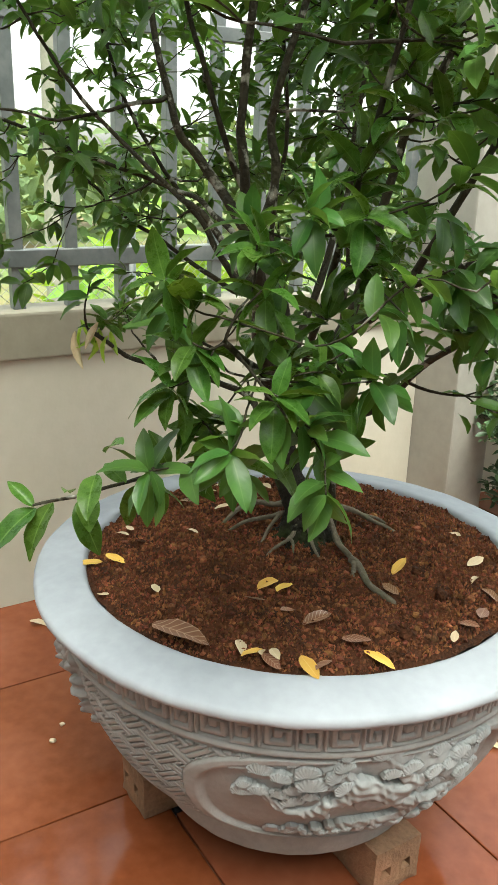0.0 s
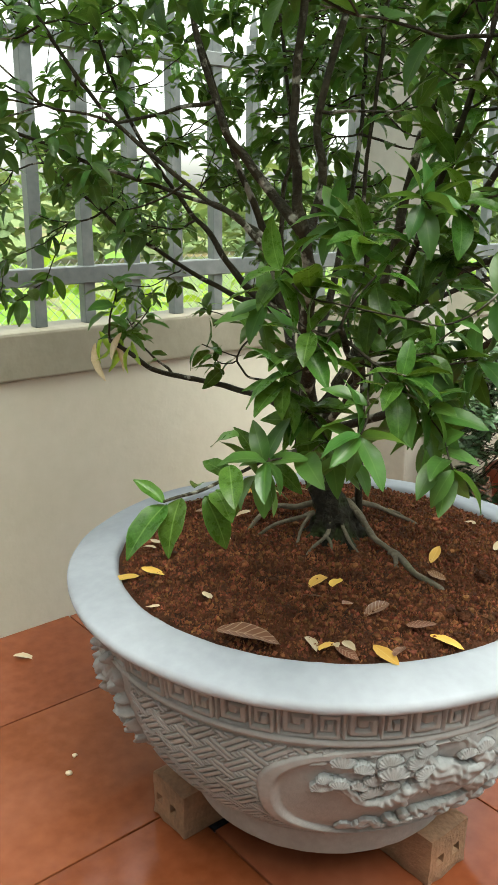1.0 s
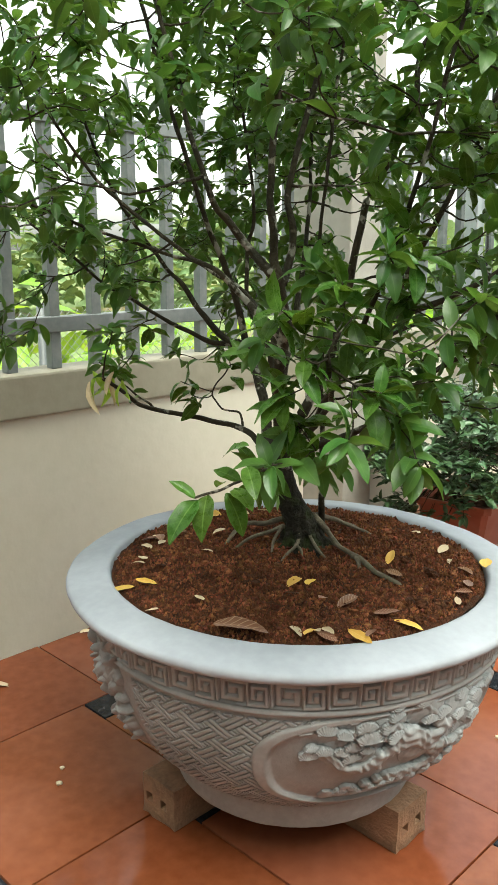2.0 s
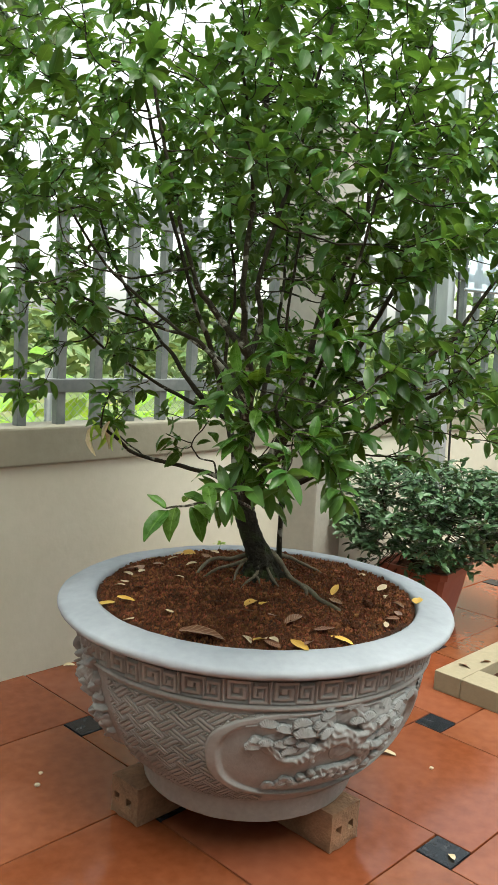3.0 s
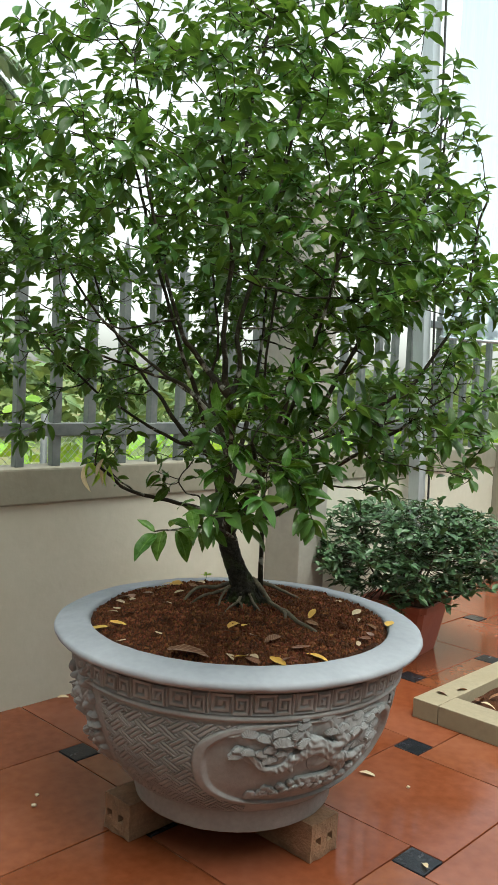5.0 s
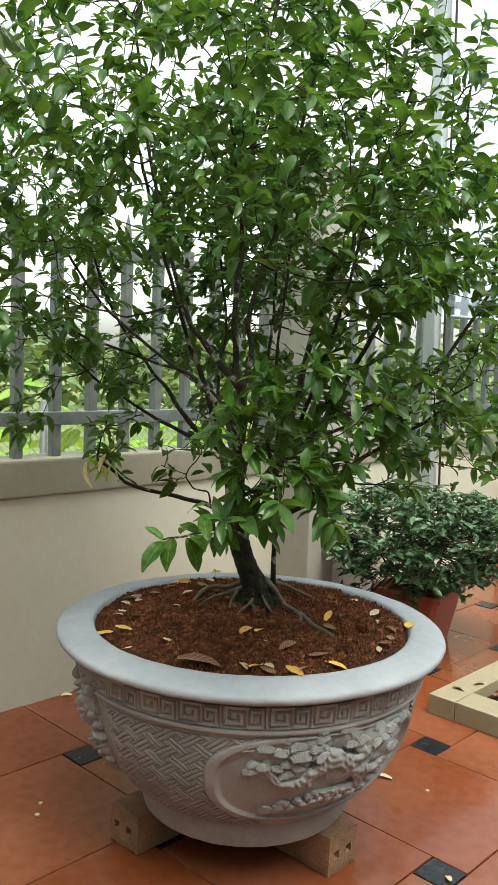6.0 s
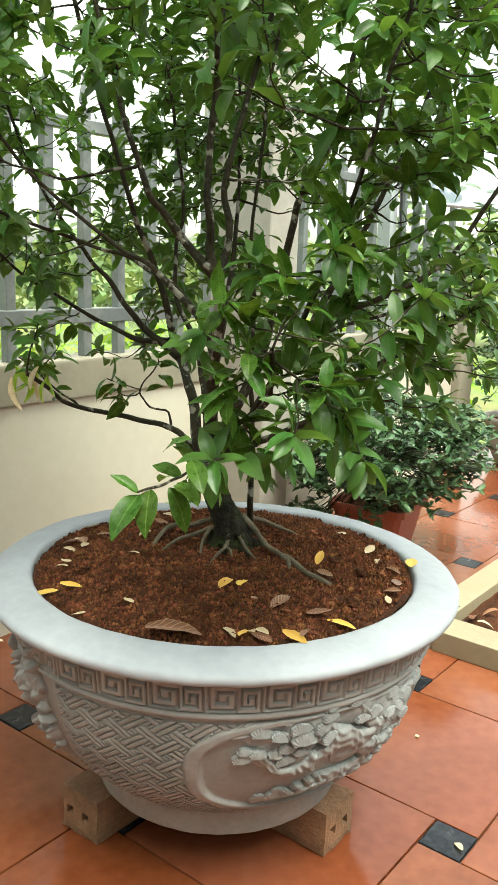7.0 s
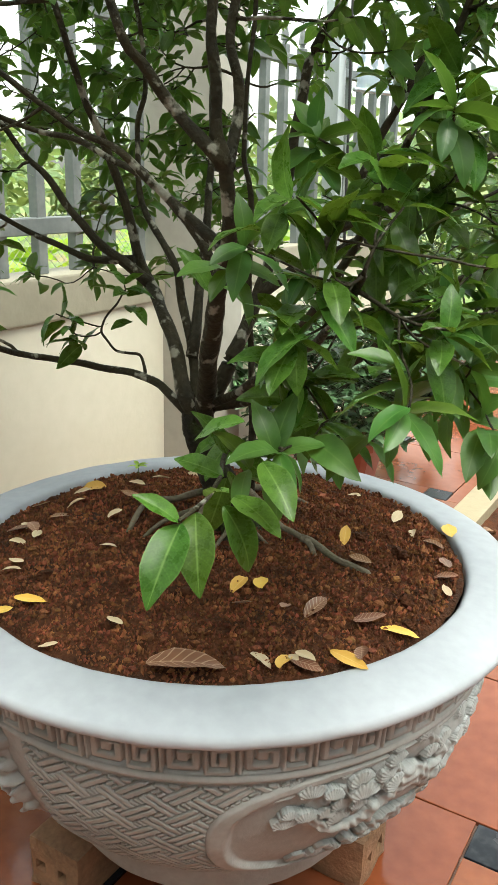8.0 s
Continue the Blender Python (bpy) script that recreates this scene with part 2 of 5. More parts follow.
M_BROWN = leaf_material("fallen_brown_leaf", (0.14, 0.055, 0.028), (0.24, 0.105, 0.05), (0.55, 0.40, 0.28), 0.38, island=0.0, vary=0.5, translucent=0.05, veins=1.6)
M_PALE = leaf_material("fallen_pale_leaf", (0.50, 0.38, 0.24), (0.66, 0.53, 0.36), (0.7, 0.6, 0.45), 0.55, island=0.0, vary=0.3, translucent=0.1)
M_CURB = material("cream_planter_curb", (0.24, 0.20, 0.133), (0.31, 0.265, 0.18), 0.7, 0.85, scale=5, fine=40, bump=0.25, bump_scale=70, dist=0.005, c3=(0.24, 0.19, 0.12), spot=0.5, spot_scale=5)
M_PLASTIC = material("terracotta_plastic", (0.30, 0.075, 0.045), (0.36, 0.10, 0.06), 0.4, 0.55, scale=6, bump=0.04, c3=(0.40, 0.2, 0.15), spot=0.3, spot_scale=7)
M_SHRUB = leaf_material("small_shrub_leaf", (0.028, 0.070, 0.028), (0.075, 0.145, 0.064), (0.15, 0.24, 0.11), 0.28)
M_BRIGHT = leaf_material("bright_garden_leaf", (0.16, 0.34, 0.03), (0.30, 0.50, 0.07), (0.4, 0.55, 0.2), 0.4, translucent=0.4)
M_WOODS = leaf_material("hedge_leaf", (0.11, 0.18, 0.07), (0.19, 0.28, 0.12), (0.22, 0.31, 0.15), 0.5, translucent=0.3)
# Fronds greyed and paled, the haze of distance painted in.
M_FROND = leaf_material("haze_coloured_frond", (0.15, 0.21, 0.16), (0.21, 0.27, 0.21), (0.24, 0.30, 0.24), 0.5, translucent=0.15)
M_GRASS = material("garden_ground", (0.10, 0.16, 0.04), (0.17, 0.22, 0.07), 0.9, scale=0.6, fine=8, bump=0.5, bump_scale=12, c3=(0.24, 0.13, 0.08), spot=0.6, spot_scale=0.35)
M_GREYPOT = material("grey_cement_pot", (0.24, 0.225, 0.20), (0.33, 0.31, 0.275), 0.8, scale=9, bump=0.3, bump_scale=60)
M_CABLE = material("black_rubber_cable", (0.012, 0.012, 0.013), (0.025, 0.025, 0.026), 0.5, bump=0.02)
M_SHEET = material("clear_plastic_sheet", (0.46, 0.60, 0.74), (0.60, 0.72, 0.84), 0.25, 0.5, scale=3, fine=30, bump=0.0, stretch=(6, 6, 0.4))
_n, _l = M_SHEET.node_tree.nodes, M_SHEET.node_tree.links
_t, _m = _n.new("ShaderNodeBsdfTransparent"), _n.new("ShaderNodeMixShader")
_t.inputs[0].default_value = (0.90, 0.955, 1.0, 1)
_m.inputs[0].default_value = 0.66
_l.new(_n["Principled BSDF"].outputs[0], _m.inputs[1])
_l.new(_t.outputs[0], _m.inputs[2])
_l.new(_m.outputs[0], _n["Material Output"].inputs[0])
M_WIRE = material("wire_netting", (0.30, 0.31, 0.30), (0.40, 0.41, 0.40), 0.5, metal=0.4, bump=0.0)

# ------------------------------------------------------------------ the plan
POT = Vector((-0.432, -0.265, 0.0))
GROW = 1.029
WALL_X, LEDGE_LO, LEDGE_HI = -1.50, 0.752, 0.885


def by_pot(x, y):
    """A place on the plan given by its distance from the pot's axis, which stands at (-0.4, -0.276) on that sketch."""
    return POT.x + (x + 0.400) * GROW, POT.y + (y + 0.276) * GROW


RIGHT, AWAY = Vector((0.72, 0.69, 0)), Vector((-0.69, 0.72, 0))

# ------------------------------------------------------------------ ground outside, walls, column, fence
bm = bmesh.new()
bmesh.ops.create_grid(bm, x_segments=60, y_segments=60, size=400, matrix=Matrix.Translation((-120, 60, -0.9)))
tagged(part("ground", bm, M_GRASS), "green garden ground beyond the terrace wall", "ground", kind="structure")

bm = boxed(-1.62, 2.6, -3.2, 5.0, -0.9, -0.012)
tagged(part("terrace_slab", bm, M_GROUT), "terrace slab under the terracotta floor tiles", "floor", kind="structure")

wall = new("wall_west")
tagged(wall, "cream painted parapet wall with a coping darkened in colour for shade", "wall", kind="structure")
COL_Y0, COL_Y1, COL_X, WALL_END = 1.00, 1.19, -1.29, 3.22
part("wall_body", boxed(WALL_X - 0.12, WALL_X, -3.2, COL_Y0, -0.3, LEDGE_LO, 0.004), M_WALL, wall)
part("wall_body", boxed(WALL_X - 0.12, WALL_X, COL_Y1, WALL_END, -0.3, LEDGE_LO, 0.004), M_WALL, wall)
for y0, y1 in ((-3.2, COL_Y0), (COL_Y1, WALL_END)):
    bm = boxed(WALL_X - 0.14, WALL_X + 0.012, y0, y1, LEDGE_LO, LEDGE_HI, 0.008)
    part("coping", bm, M_COPING, wall, "coping band with shade put into its taupe colour")
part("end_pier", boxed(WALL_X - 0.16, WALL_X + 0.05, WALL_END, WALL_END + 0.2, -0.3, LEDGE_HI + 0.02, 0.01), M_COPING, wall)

column = tagged(new("column"), "grey plastered square column in the parapet", "column", kind="structure")
part("shaft", boxed(WALL_X - 0.14, COL_X, COL_Y0, COL_Y1, -0.3, 2.15, 0.008), M_COLUMN, column)

end_wall = tagged(new("wall_north"), "low cream end wall with a coping darkened in colour for shade", "wall", kind="structure")
part("wall_body", boxed(WALL_X + 0.1, 2.6, 4.86, 4.98, -0.3, LEDGE_LO, 0.004), M_WALL, end_wall)
part("coping", boxed(WALL_X + 0.1, 2.6, 4.84, 5.0, LEDGE_LO, LEDGE_HI, 0.008), M_COPING, end_wall, "coping band with shade put into its taupe colour")
# Unseen walls added east and south to block low sky light.
blocker = tagged(new("wall_south"), "unseen grey plastered walls added to block low light", "wall", kind="structure")
part("wall_body", boxed(2.6, 2.75, -3.2, 5.0, -0.3, 2.4, 0.004), M_COLUMN, blocker)
part("wall_body", boxed(-1.62, 2.6, -3.35, -3.202, -0.3, 3.8, 0.004), M_COLUMN, blocker)


def spear_picket(parent):
    """A square tube with a spear tip."""
    post = part("picket", boxed(-0.017, 0.017, -0.018, 0.018, LEDGE_HI, 1.69, 0.002, segs=1), M_STEEL, parent)
    bm = bmesh.new()
    v = []
    for z, r in ((1.685, 0.012), (1.702, 0.012), (1.707, 0.02), (1.74, 0.016), (1.795, 0.001)):
        for k in range(4):
            a = math.pi / 2 * k
            v.append(bm.verts.new((r * math.cos(a), r * math.sin(a), z)))
    for i in range(4):
        for k in range(4):
            bm.faces.new((v[i * 4 + k], v[i * 4 + (k + 1) % 4], v[i * 4 + 4 + (k + 1) % 4], v[i * 4 + 4 + k]))
    part("spear_tip", bm, M_STEEL, post)
    return post


def fence(y0, y1, first):
    f = tagged(new("fence"), "grey steel picket fence with spear tips on the parapet", "fence", "terrace fence")
    x = WALL_X - 0.055
    f.location = (x, 0, 0)
    bm = None
    y = first
    seed = None
    while y < y1 - 0.03:
        if y > y0 + 0.03:
            if seed is None:
                seed = spear_picket(f)
                seed.location = (0, y, 0)
            else:
                o = seed.copy()
                scene.collection.objects.link(o)
                o.parent = f
                o.location = (0, y, 0)
                tip_ = seed.children[0].copy()
                scene.collection.objects.link(tip_)
                tip_.parent = o
        y += 0.1555
    for z0, z1 in ((0.999, 1.048), (1.615, 1.655)):
        part("rail", boxed(-0.013, 0.023, y0, y1, z0, z1, 0.003, segs=1), M_STEEL, f)
    return f


fence(-3.2, COL_Y0, -3.2 + 0.0925)
fence(COL_Y1, WALL_END, 1.29)

pole = tagged(new("steel_pole"), "tall galvanised steel pole standing beside the parapet", "pole")
pole.location, pole.rotation_euler = (-1.42, 2.20, 0), (0.05, 0, 0)
part("tube", boxed(-0.035, 0.035, -0.035, 0.035, 0.012, 4.6, 0.006), M_ZINC, pole)
part("foot_plate", boxed(-0.07, 0.07, -0.07, 0.07, 0.0, 0.012, 0.003), M_ZINC, pole)
v, f = tube(spline([(0.05, 0.045, 0.2), (0.052, 0.042, 1.2), (0.047, 0.046, 2.2), (0.055, 0.043, 3.2), (0.05, 0.045, 4.6)], 8), [0.007] * 33, 6)
add_mesh("cable", v, f, M_CABLE, pole, label="black cable along the pole")

sheet = tagged(new("plastic_sheet"), "clear bluish plastic rain sheet hung beside the pole", "sheet")
sheet.location = (-1.42, 2.32, 0)
v, f = [], []
for i in range(25):
    for j in range(17):
        y, z = 0.10 * i, 1.55 + 0.2 * j
        v.append((0.012 * math.sin(y * 9 + 0.4 * z) + 0.01 * noise.noise(Vector((y * 2, z, 0))) + 0.30 * y, y, z))
for i in range(24):
    for j in range(16):
        a = i * 17 + j
        f.append((a, a + 17, a + 18, a + 1))
part_sheet = add_mesh("membrane", v, f, M_SHEET, sheet)
for z in (1.55, 4.7):
    v, f = tube([(0.30 * y, y, z) for y in (0, 0.8, 1.6, 2.4)], [0.011] * 4, 6)
    add_mesh("batten", v, f, M_ZINC, sheet)

# ------------------------------------------------------------------ the pot
POT_SEG = 240
pot = tagged(new("bonsai_pot"), "large carved grey cement pot with pale rim, standing on bricks", "pot")
pot.location = POT
SEAM = 0.170
BOWL = [(0.270, 0.1700), (0.2920, 0.1702), (0.2935, 0.1706), (0.2946, 0.1716), (0.2962, 0.1735), (0.3000, 0.177), (0.3300, 0.208), (0.3590, 0.240), (0.3860, 0.280), (0.4110, 0.335), (0.4290, 0.395), (0.4370, 0.44), (0.4395, 0.462)]


def polar(r, deg, z):
    a = radians(deg)
    return (r * math.cos(a), r * math.sin(a), z)


def lathe(profile, seg=POT_SEG, wobble=0.0):
    verts, faces = [], []
    for r, z in profile:
        for k in range(seg):
            a = 2 * math.pi * k / seg
            w = 1 + wobble * noise.noise(Vector((math.cos(a) * 2, math.sin(a) * 2, z * 9)))
            verts.append((r * w * math.cos(a), r * w * math.sin(a), z))
    for i in range(len(profile) - 1):
        for k in range(seg):
            k2 = (k + 1) % seg
            faces.append((i * seg + k, i * seg + k2, (i + 1) * seg + k2, (i + 1) * seg + k))
    return verts, faces


MED, LION = -18.0, (-107.0, 71.0)


def in_panel(deg, z):
    """Inside one of the two oval panels: below 1 means inside."""
    best = 9.0
    for c in (MED, MED + 180):
        d = (deg - c + 180) % 360 - 180
        best = min(best, (abs(d) / 38.4) ** 2.8 + (abs(z - 0.333) / 0.120) ** 2.8)
    return best


prof = spline([(r, z) for r, z in BOWL], 14)
verts, faces = [], []
n = 900


def step(x, lo, hi):
    t = min(1.0, max(0.0, (x - lo) / (hi - lo)))
    return t * t * (3 - 2 * t)


for r, z in prof:
    for k in range(n):
        deg = 360.0 * k / n
        rr = r
        if SEAM + 0.004 < z < 0.455:
            s = in_panel(deg, z)
            rr += 0.0090 * step(s, 0.88, 0.97) * (1 - step(s, 1.17, 1.27)) - 0.005 * (1 - step(s, 0.86, 0.96))
        p = Vector(polar(rr, deg, z))
        verts.append(p + p.normalized() * 0.0012 * noise.noise(p * 25))
for i in range(len(prof) - 1):
    for k in range(n):
        faces.append((i * n + k, i * n + (k + 1) % n, (i + 1) * n + (k + 1) % n, (i + 1) * n + k))
faces.append(tuple(range(n))[::-1])
add_mesh("bowl", verts, faces, M_STONE, pot)
ring = [(0.20, 0.104), (0.258, 0.104), (0.2630, 0.1042), (0.2648, 0.1052), (0.2656, 0.1075), (0.2690, 0.140), (0.2715, SEAM + 0.0005)]
v, f = lathe([(r * GROW, z) for r, z in ring])
v = [Vector(p) + noise.noise_vector(Vector(p) * 30) * (0.0016 if p[2] < 0.12 else 0.0006) for p in v]
v = [Vector((p.x, p.y, max(p.z, 0.1042))) for p in v]
add_mesh("foot_ring", v, f, M_STONE, pot, label="plain recessed foot band")
v, f = lathe(spline([(0.424, 0.456), (0.435, 0.461), (0.441, 0.468), (0.438, 0.475), (0.4335, 0.479), (0.4360, 0.50), (0.4390, 0.528), (0.446, 0.5325), (0.4475, 0.536), (0.4455, 0.540), (0.437, 0.5415), (0.437, 0.551)], 3), wobble=0.003)
v = [(x * GROW, y * GROW, z) for x, y, z in v]
add_mesh("frieze", v, f, M_STONE, pot)
rim = [(0.449, 0.5455), (0.484, 0.5475), (0.496, 0.5500), (0.5015, 0.5545), (0.5035, 0.5610), (0.5015, 0.5675), (0.4940, 0.5720), (0.4680, 0.5775), (0.4380, 0.5820), (0.4210, 0.5832), (0.4125, 0.5800), (0.4080, 0.5700), (0.4055, 0.55), (0.4035, 0.50)]
v, f = lathe(spline(rim, 4), wobble=0.006)
v = [Vector(p) + noise.noise_vector(Vector(p) * 17) * 0.0016 + noise.noise_vector(Vector(p) * 55) * 0.0006 for p in v]
add_mesh("rim", v, f, M_RIM, pot, label="smooth pale grey rolled rim")


# the fret: one spiral groove in each cell, every second cell turned over
PAIR, NARROW, ZB, ZT = 360 / 29, 5.25, 0.4790, 0.5310
GROOVE = [(0.09, 0.98), (0.09, 0.10), (0.91, 0.10), (0.91, 0.80), (0.33, 0.80), (0.33, 0.38), (0.66, 0.38), (0.66, 0.58)]


def fret_depth(u, w):
    best = 9.0
    for (ua, wa), (ub, wb) in zip(GROOVE, GROOVE[1:]):
        du = max(min(ua, ub) - u, 0, u - max(ua, ub)) * 1.25
        dw = max(min(wa, wb) - w, 0, w - max(wa, wb))
        best = min(best, max(du, dw))
    return best


NW, NU = 26, 36
cell_h = [[[fret_depth((i + 0.5) / NU, (j + 0.5) / NW) for j in range(NW)] for i in range(NU)]]
cell_h.append([[cell_h[0][NU - 1 - i][NW - 1 - j] for j in range(NW)] for i in range(NU)])
verts, faces = [], []
cells = range(-22, 12)
cols = 0
for c in cells:
    for i in range(NU):
        left, wide = -71.6 + (c // 2) * PAIR + (NARROW if c % 2 else 0), PAIR - NARROW if c % 2 else NARROW
        deg = left + wide * (i + 0.5) / NU + 6 * PAIR
        for j in range(NW):
            lift = min(1.0, max(0.0, (cell_h[1 - c % 2][i][j] - 0.035) / 0.03))
            z = ZB + (ZT - ZB) * (j + 0.5) / NW
            p = Vector(polar(0.4464 + 0.11 * (z - ZB) + 0.0085 * lift, deg, z))
            verts.append(p + p.normalized() * 0.0008 * noise.noise(p * 60))
        cols += 1
for i in range(cols - 1):
    for j in range(NW - 1):
        a = i * NW + j
        faces.append((a, a + NW, a + NW + 1, a + 1))
add_mesh("fret_band", verts, faces, M_STONE, pot, label="key-fret band carved below the rim")

# woven strips between the handle masks and the panels: pairs of strips crossing at right angles, parted by grooves
def weave_ok(deg, z):
    if not SEAM + 0.010 < z < 0.449 or in_panel(deg, z) < 1.24:
        return False
    return all(abs((deg - c + 180) % 360 - 180) > 12.5 - 30 * max(0, 0.3 - z) for c in LION)


def groove_gap(u, w):
    """Distance to the nearest groove of the pattern, whose period is 1 by 1."""
    best = np.full(u.shape, 9.0)
    for cu, cw, turn in ((0, 0, 1), (1, 0, 1), (0, 1, 1), (1, 1, 1), (0.5, 0.5, -1)):
        du, dw = u - cu, w - cw
        s, t = du - dw * turn, du + dw * turn
        for off in (-0.29, 0.0, 0.29):
            best = np.minimum(best, np.hypot(np.maximum(np.abs(s) - 0.70, 0), t - off))
        for side in (-1, 1):
            # the hooks in the small squares between the strips
            best = np.minimum(best, np.hypot(np.maximum(np.abs(s - 0.50 * side) - 0.09, 0), t - 0.5 * side))
            best = np.minimum(best, np.hypot(s + 0.50 * side, np.maximum(np.abs(t - 0.42 * side) - 0.08, 0)))
    return best


def weave_patch(d0, d1, nd, nz):
    dd, zz = np.meshgrid(np.linspace(d0, d1, nd), np.linspace(SEAM + 0.008, 0.4505, nz), indexing="ij")
    u = (dd - MED + 40.9) / 8.2
    w = (zz - 0.456) / 0.0440
    warp = 0.008 * np.sin(dd * 0.9 + zz * 40) + 0.006 * np.sin(dd * 2.3 - zz * 95)
    g = groove_gap((u + warp) % 1.0, (w + warp * 0.7) % 1.0)
    low = np.clip((g - 0.022) / 0.036, 0, 1)
    wear = 0.5 + 0.5 * np.sin(dd * 0.37 + zz * 23 + np.sin(zz * 60))
    hgt = 0.0050 - (0.0066 + 0.0010 * wear) * (1 - low * low * (3 - 2 * low)) + 0.0002 * np.sin(dd * 3.1 + zz * 133)
    ok = np.array([[weave_ok(dd[i, j], zz[i, j]) for j in range(nz)] for i in range(nd)])
    hgt = np.where(ok, hgt, -0.004)
    rad_ = np.interp(zz, [q[1] for q in prof_rz], [q[0] for q in prof_rz]) + hgt
    vs = np.stack([rad_ * np.cos(np.radians(dd)), rad_ * np.sin(np.radians(dd)), zz], -1).reshape(-1, 3)
    fs = [(i * nz + j, (i + 1) * nz + j, (i + 1) * nz + j + 1, i * nz + j + 1) for i in range(nd - 1) for j in range(nz - 1) if ok[i, j] or ok[i + 1, j + 1]]
    add_mesh("woven_relief", vs.tolist(), fs, M_STONE, pot, True, "woven strip pattern carved between the panels")


prof_rz = [(q[0], q[1]) for q in prof]
weave_patch(MED - 90, MED - 22, 640, 360)
weave_patch(MED + 36, MED + 80, 150, 120)


rr = random.Random(11)


def carved(name, d0, d1, z0, z1, plumes, base, parent, label, lumps=0.0, nd=260, nz=120):
    """One carved patch on the bowl: a field of heights, each plume a ridged swelling that overlaps those before it."""
    dd, zz = np.meshgrid(np.linspace(d0, d1, nd), np.linspace(z0, z1, nz), indexing="ij")
    rr0 = np.interp(zz, [q[1] for q in BOWL] + [0.53], [q[0] for q in BOWL] + [0.43])
    hh = np.full(dd.shape, -0.012)
    for d, z, ln, wd, th, tilt, bend, ridges in plumes:
        x, y = np.radians(dd - d) * rr0, zz - z
        s = (x * math.cos(tilt) + y * math.sin(tilt)) / ln + 0.5
        t = -x * math.sin(tilt) + y * math.cos(tilt) + bend * ln * ((s - 0.5) ** 2 - 0.1)
        sc = np.clip(s, 0.0, 1.0)
        w = wd / 2 * np.sin(np.pi * np.clip(sc * 0.9 + 0.07, 0, 1)) ** 0.6 + 1e-5
        u = t / w
        ok = (np.abs(u) < 1) & (s > 0) & (s < 1)
        hgt = th * (0.55 + 0.45 * np.sin(np.pi * sc)) * np.sqrt(np.clip(1 - u * u, 0, 1)) ** 0.55
        if ridges:
            hgt = hgt + 0.0016 * np.sin(sc * ridges * 2 * np.pi + np.abs(u) * 2.2)
        hh = np.where(ok, np.maximum(hh, hgt), hh)
    q = np.zeros(dd.shape)
    for k in range(14):
        fa, fb, fc = rr.uniform(1.2, 5.0), rr.uniform(90, 420), rr.uniform(0, 6.28)
        q += np.sin(dd * fa * rr.choice((-1, 1)) + zz * fb + fc) / 14
    hh = np.where(hh > -0.011, hh + 0.0045 * q, hh)
    for k in range(1):
        hh[1:-1, 1:-1] = (hh[1:-1, 1:-1] * 2 + hh[:-2, 1:-1] + hh[2:, 1:-1] + hh[1:-1, :-2] + hh[1:-1, 2:]) / 6
    edge = np.clip(np.minimum(np.minimum(zz - z0, z1 - zz) / 0.006, np.minimum(dd - d0, d1 - dd) / 1.0), 0, 1)
    hh = -0.012 + (hh + 0.012) * edge
    rr1 = rr0 + hh
    vs = np.stack([rr1 * np.cos(np.radians(dd)), rr1 * np.sin(np.radians(dd)), zz], -1).reshape(-1, 3)
    fs = [(i * nz + j, (i + 1) * nz + j, (i + 1) * nz + j + 1, i * nz + j + 1) for i in range(nd - 1) for j in range(nz - 1) if max(hh[i, j], hh[i + 1, j], hh[i, j + 1], hh[i + 1, j + 1]) > -0.0115]
    return add_mesh(name, vs.tolist(), fs, M_STONE, parent, True, label)


